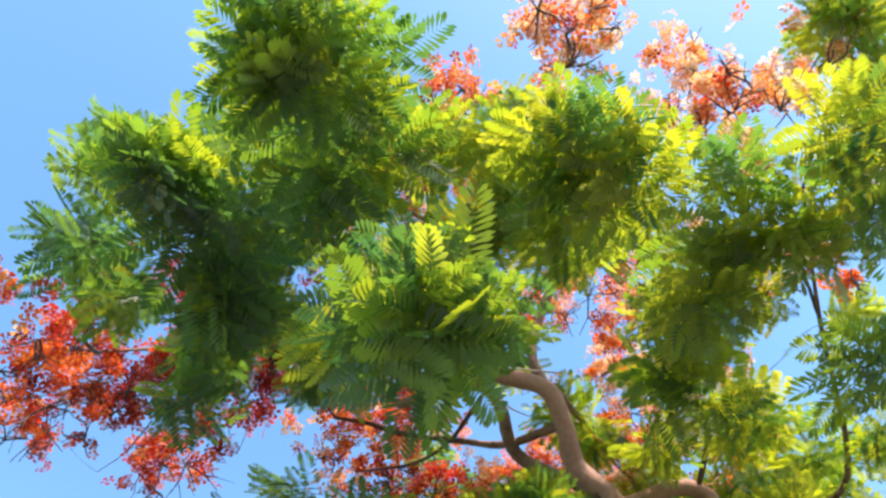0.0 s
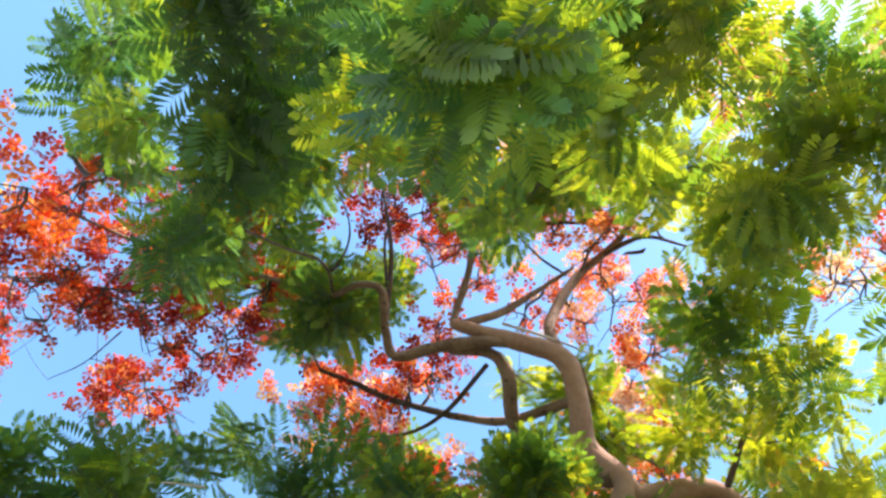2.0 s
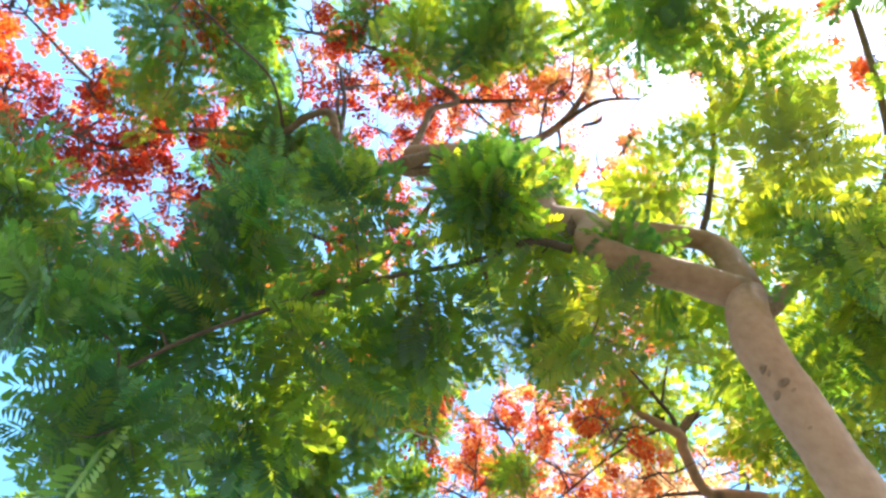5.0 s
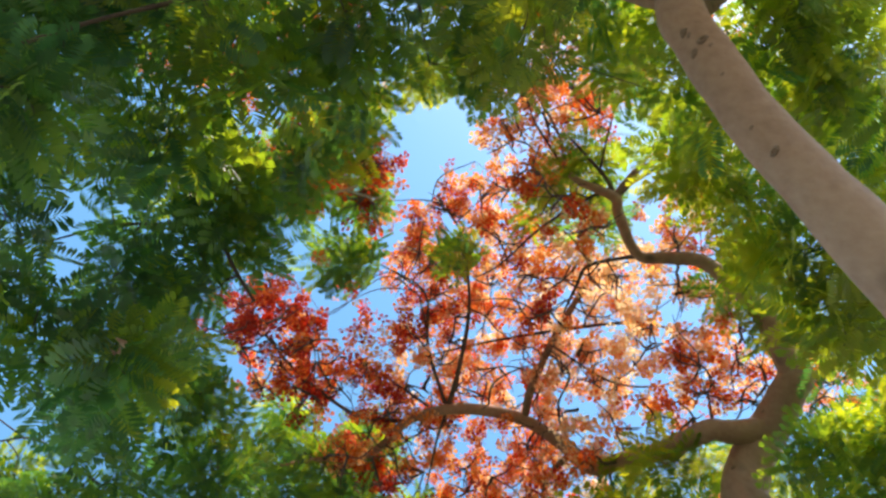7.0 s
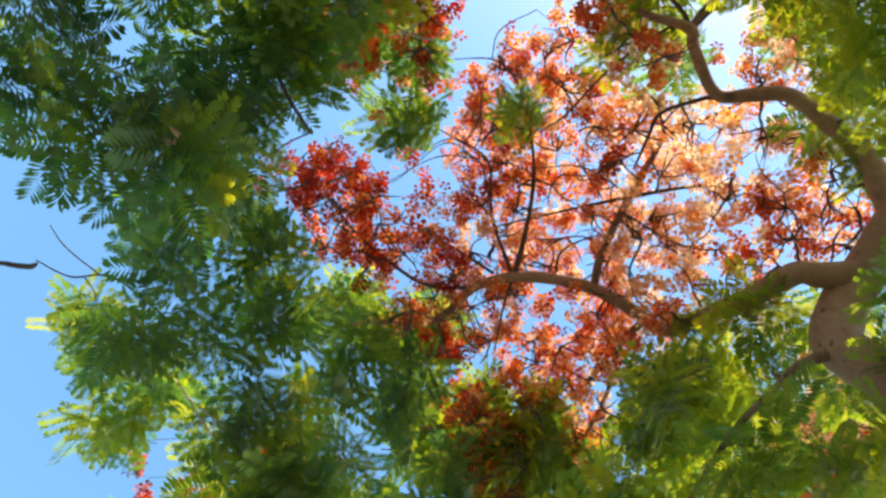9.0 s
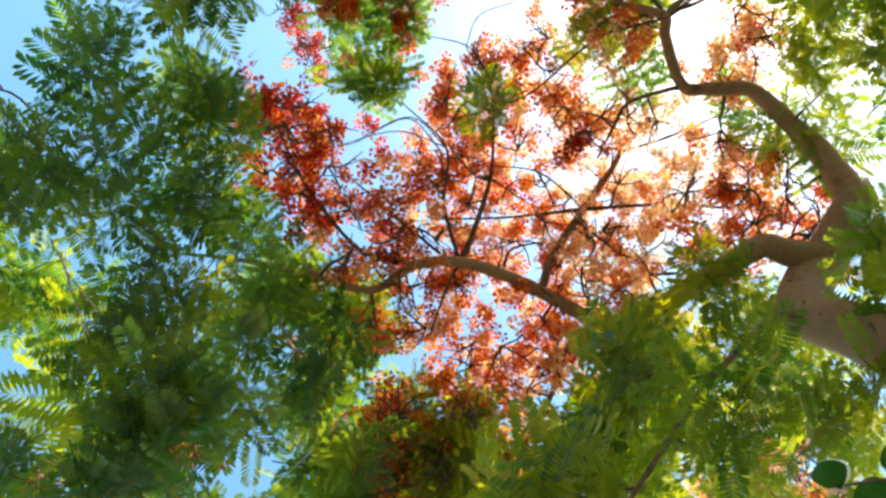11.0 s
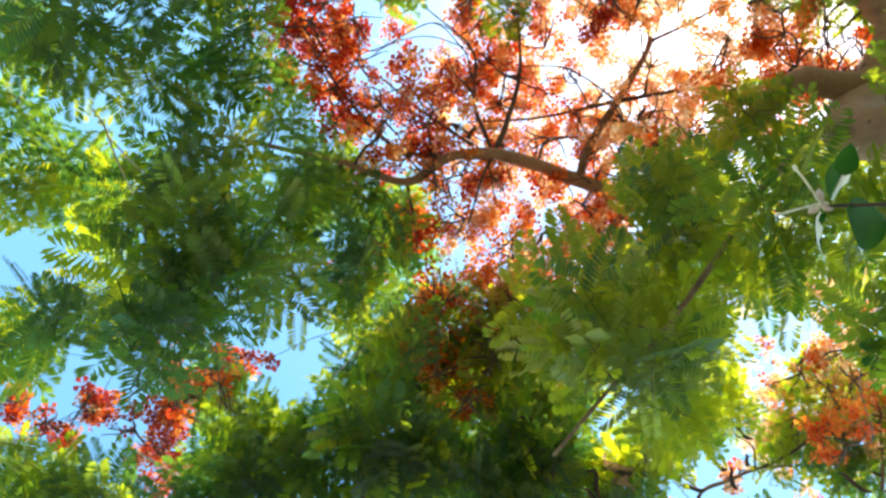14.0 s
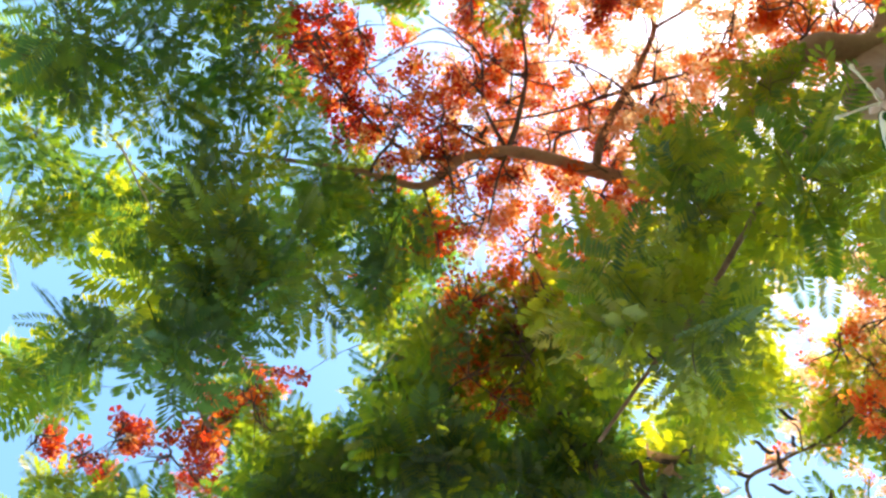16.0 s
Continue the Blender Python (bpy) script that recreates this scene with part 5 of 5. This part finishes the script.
dead_twig(spreading, [(-1.45, 3.00, 4.50, 0.0060), (-1.38, 3.09, 4.48, 0.0060), (-1.32, 3.22, 4.46, 0.0050), (-1.22, 3.39, 4.42, 0.0030)])
dead_twig(spreading, [(-1.37, 3.12, 4.48, 0.0040), (-1.26, 3.23, 4.46, 0.0040), (-1.18, 3.30, 4.45, 0.0030)])
dead_twig(back, [(-1.98, 4.95, 6.10, 0.0080), (-1.53, 5.15, 6.00, 0.0120), (-1.07, 5.34, 5.90, 0.0140), (-0.82, 5.49, 5.80, 0.0160)])
dead_twig(back, [(-0.56, 4.36, 5.60, 0.0030), (-0.32, 4.12, 5.70, 0.0040), (-0.14, 3.84, 5.70, 0.0050)])

# curled dry leaves caught in the crowns
dry_leaf(back, (1.05, 4.71, 5.35), 1)
dry_leaf(back, (1.11, 4.81, 5.35), 1)
dry_leaf(back, (1.22, 4.79, 5.35), 1)
dry_leaf(back, (-1.70, 5.35, 5.80), 1)
dry_leaf(back, (-0.89, 5.22, 5.70), 1)
dry_leaf(back, (0.59, 4.58, 5.40), 1)
dry_leaf(spreading, (-0.79, 1.73, 3.68), 0.35)
dry_leaf(spreading, (-0.79, 1.72, 3.70), 0.35)

# knots on the trunks: place, outward direction, size
knot(leaning, (1.144, 0.730, 3.627), (-0.81, -0.34, -0.47), 0.013)
knot(leaning, (1.178, 0.761, 3.561), (-0.53, -0.58, -0.62), 0.016)
knot(leaning, (1.154, 0.801, 3.560), (-0.87, -0.27, -0.42), 0.012)
knot(leaning, (1.154, 0.741, 3.605), (-0.73, -0.36, -0.58), 0.008)
knot(leaning, (1.231, 1.092, 3.193), (-0.82, -0.38, -0.42), 0.013)
knot(leaning, (1.214, 1.031, 3.290), (-0.83, -0.32, -0.46), 0.007)
knot(leaning, (1.196, 0.779, 3.534), (-0.38, -0.66, -0.64), 0.007)
knot(leaning, (1.198, 0.874, 3.451), (-0.60, -0.48, -0.64), 0.006)
knot(spreading, (1.947, 2.903, 4.674), (-0.67, -0.74, -0.06), 0.010)
knot(spreading, (2.040, 2.812, 4.774), (-0.71, -0.70, -0.06), 0.009)
knot(spreading, (2.179, 2.655, 4.823), (-0.83, -0.48, -0.28), 0.011)
knot(spreading, (2.194, 2.750, 4.737), (-0.11, -0.49, -0.87), 0.008)
knot(spreading, (1.897, 2.996, 4.478), (-0.76, -0.58, -0.30), 0.009)
knot(spreading, (2.153, 2.818, 4.695), (0.15, -0.55, -0.82), 0.007)
knot(spreading, (1.869, 3.029, 4.526), (-0.95, -0.27, -0.14), 0.007)
knot(spreading, (2.121, 2.737, 4.805), (-0.64, -0.74, -0.21), 0.007)
knot(spreading, (2.217, 2.851, 4.707), (0.54, -0.10, -0.84), 0.012)
knot(spreading, (2.025, 2.989, 4.276), (-0.24, -0.91, -0.33), 0.009)
knot(spreading, (1.893, 3.004, 4.471), (-0.80, -0.53, -0.28), 0.009)
knot(spreading, (1.943, 3.095, 4.250), (-0.96, -0.16, -0.25), 0.011)
knot(spreading, (1.912, 3.043, 4.374), (-0.87, -0.32, -0.37), 0.007)
knot(spreading, (1.988, 3.069, 4.158), (-0.76, -0.54, -0.36), 0.008)

crown(leaning, 300, 300)
crown(spreading, 300, 300)
crown(back, 100, 100)


# ---- flowering shrub beside the walk ----
def bougainvillea():
    rng = np.random.default_rng(31)
    home = Vector((1.50, 3.75, 0.0))
    shrub = tagged(new("bougainvillea"), "bougainvillea shrub with dark green leaves and cream papery bracts", "shrub")
    shrub.location = home
    leaf_v, leaf_t, margin_v, margin_t = blade(0.075, 0.026, 0.28, 0.25, rng)
    leaf_mesh = triangles("leaf", leaf_v, leaf_t, np.full(len(leaf_t), 0.45), smooth=True)
    margin_mesh = triangles("leaf_margin", margin_v, margin_t, np.full(len(margin_t), 0.95), smooth=True)
    bract_v, bract_t, _, _ = blade(0.026, 0.0085, 0.8, -0.5, rng)
    bract_mesh = triangles("bract", bract_v, bract_t, np.full(len(bract_t), 0.25), smooth=True)
    bud_v, bud_t = tube_arrays([(0, 0, 0, 0.0012), (0.025, 0, 0.002, 0.0012), (0.044, 0, 0.005, 0.0014), (0.048, 0, 0.006, 0.0026), (0.051, 0, 0.006, 0.0018)], 6, 2)
    bud_mesh = triangles("flower_tube", bud_v, bud_t, np.full(len(bud_t), 0.95), smooth=True)

    stems = []

    def put(name, mesh, mat, place, ahead, up, size=1.0):
        ob = part(name, mesh, mat, shrub if name == "leaf" else stems[-1])
        m = turns(np.array(ahead, float), np.array(up, float), 0, rng) * size
        ob.matrix_local = Matrix.Translation(Vector(place) - home) @ Matrix(m.tolist()).to_4x4()
        return ob

    def stem(points, first_leaf, bare_end):
        me = tube("stem", points, 7, 5, 0.1)
        me.transform(Matrix.Translation(-home))
        stems.append(part("stem", me, TWIG, shrub))
        line = curve_through(points, 8)[:, :3]
        length = np.r_[0, np.cumsum(np.linalg.norm(np.diff(line, axis=0), axis=1))]
        at, side = first_leaf, 1
        while at < length[-1] - bare_end:
            k = min(max(int(np.searchsorted(length, at)), 1), len(line) - 1)
            ahead = line[k] - line[k - 1]
            ahead /= np.linalg.norm(ahead)
            out = np.cross(ahead, (0, 0, 1.0)) * side + 0.5 * ahead + (0, 0, rng.uniform(-0.3, 0.3))
            put("leaf", leaf_mesh, DARK_LEAF, line[k], out, rng.normal(0, 0.5, 3) + (0, 0, 1))
            at += rng.uniform(0.045, 0.075)
            side = -side

    def leaf(base, tip, up, edged=False):
        way = np.array(tip) - np.array(base)
        ob = put("leaf", leaf_mesh, DARK_LEAF, base, way, up, float(np.linalg.norm(way)) / 0.075)
        if edged:
            part("leaf_margin", margin_mesh, BRACT, ob, "pale curled leaf edge")

    def flowers(place, tubes):
        place = np.array(place)
        for k in range(3):
            w = 2.09 * k + 0.4
            put("bract", bract_mesh, BRACT, place, (math.cos(w), math.sin(w), -0.3), (0.2, 0.1, 1), 0.65)
        for way in tubes:
            put("flower_tube", bud_mesh, BRACT, place, way, (0.1, 0.2, 1), float(np.linalg.norm(way)) / 0.05)

    # each stem, then the leaves and flowers at its end
    stem([(1.53, 3.78, 0, 0.015), (1.58, 3.75, 1.0, 0.012), (1.45, 3.72, 1.8, 0.009), (1.12, 3.70, 2.22, 0.005), (0.80, 3.66, 2.40, 0.002)], 1.9, 0.02)
    stem([(1.50, 3.72, 0, 0.016), (1.52, 3.66, 0.9, 0.013), (1.40, 3.60, 1.75, 0.010), (1.05, 3.58, 2.26, 0.006), (0.82, 3.61, 2.38, 0.004), (0.612, 3.617, 2.432, 0.002)], 1.9, 0.2)
    leaf((0.616, 3.612, 2.432), (0.633, 3.544, 2.440), (-0.75, 0.0, 0.65), True)
    leaf((0.610, 3.626, 2.432), (0.584, 3.680, 2.420), (-0.70, -0.2, 0.65), True)
    leaf((0.700, 3.634, 2.450), (0.609, 3.640, 2.420), (0.1, 0.1, 1.0))
    leaf((0.613, 3.585, 2.400), (0.621, 3.549, 2.400), (0.4, 0.3, 0.8))
    flowers((0.603, 3.614, 2.430), [(-0.037, -0.040, -0.02), (-0.055, 0.014, -0.01), (-0.018, -0.018, -0.01), (-0.014, 0.006, -0.02)])
    stem([(1.47, 3.70, 0, 0.016), (1.45, 3.55, 1.0, 0.013), (1.30, 3.40, 1.95, 0.009), (1.00, 3.25, 2.47, 0.005), (0.85, 3.21, 2.565, 0.003), (0.735, 3.222, 2.565, 0.002)], 1.9, 0.2)
    leaf((0.739, 3.224, 2.560), (0.683, 3.171, 2.550), (0.2, -0.3, 1.0), True)
    leaf((0.835, 3.207, 2.570), (0.759, 3.321, 2.530), (0.1, 0.1, 1.0))
    leaf((0.869, 3.196, 2.570), (0.785, 3.091, 2.540), (-0.1, 0.1, 1.0))
    flowers((0.735, 3.222, 2.562), [(-0.010, -0.022, -0.01), (-0.020, 0.010, 0.0)])


bougainvillea()
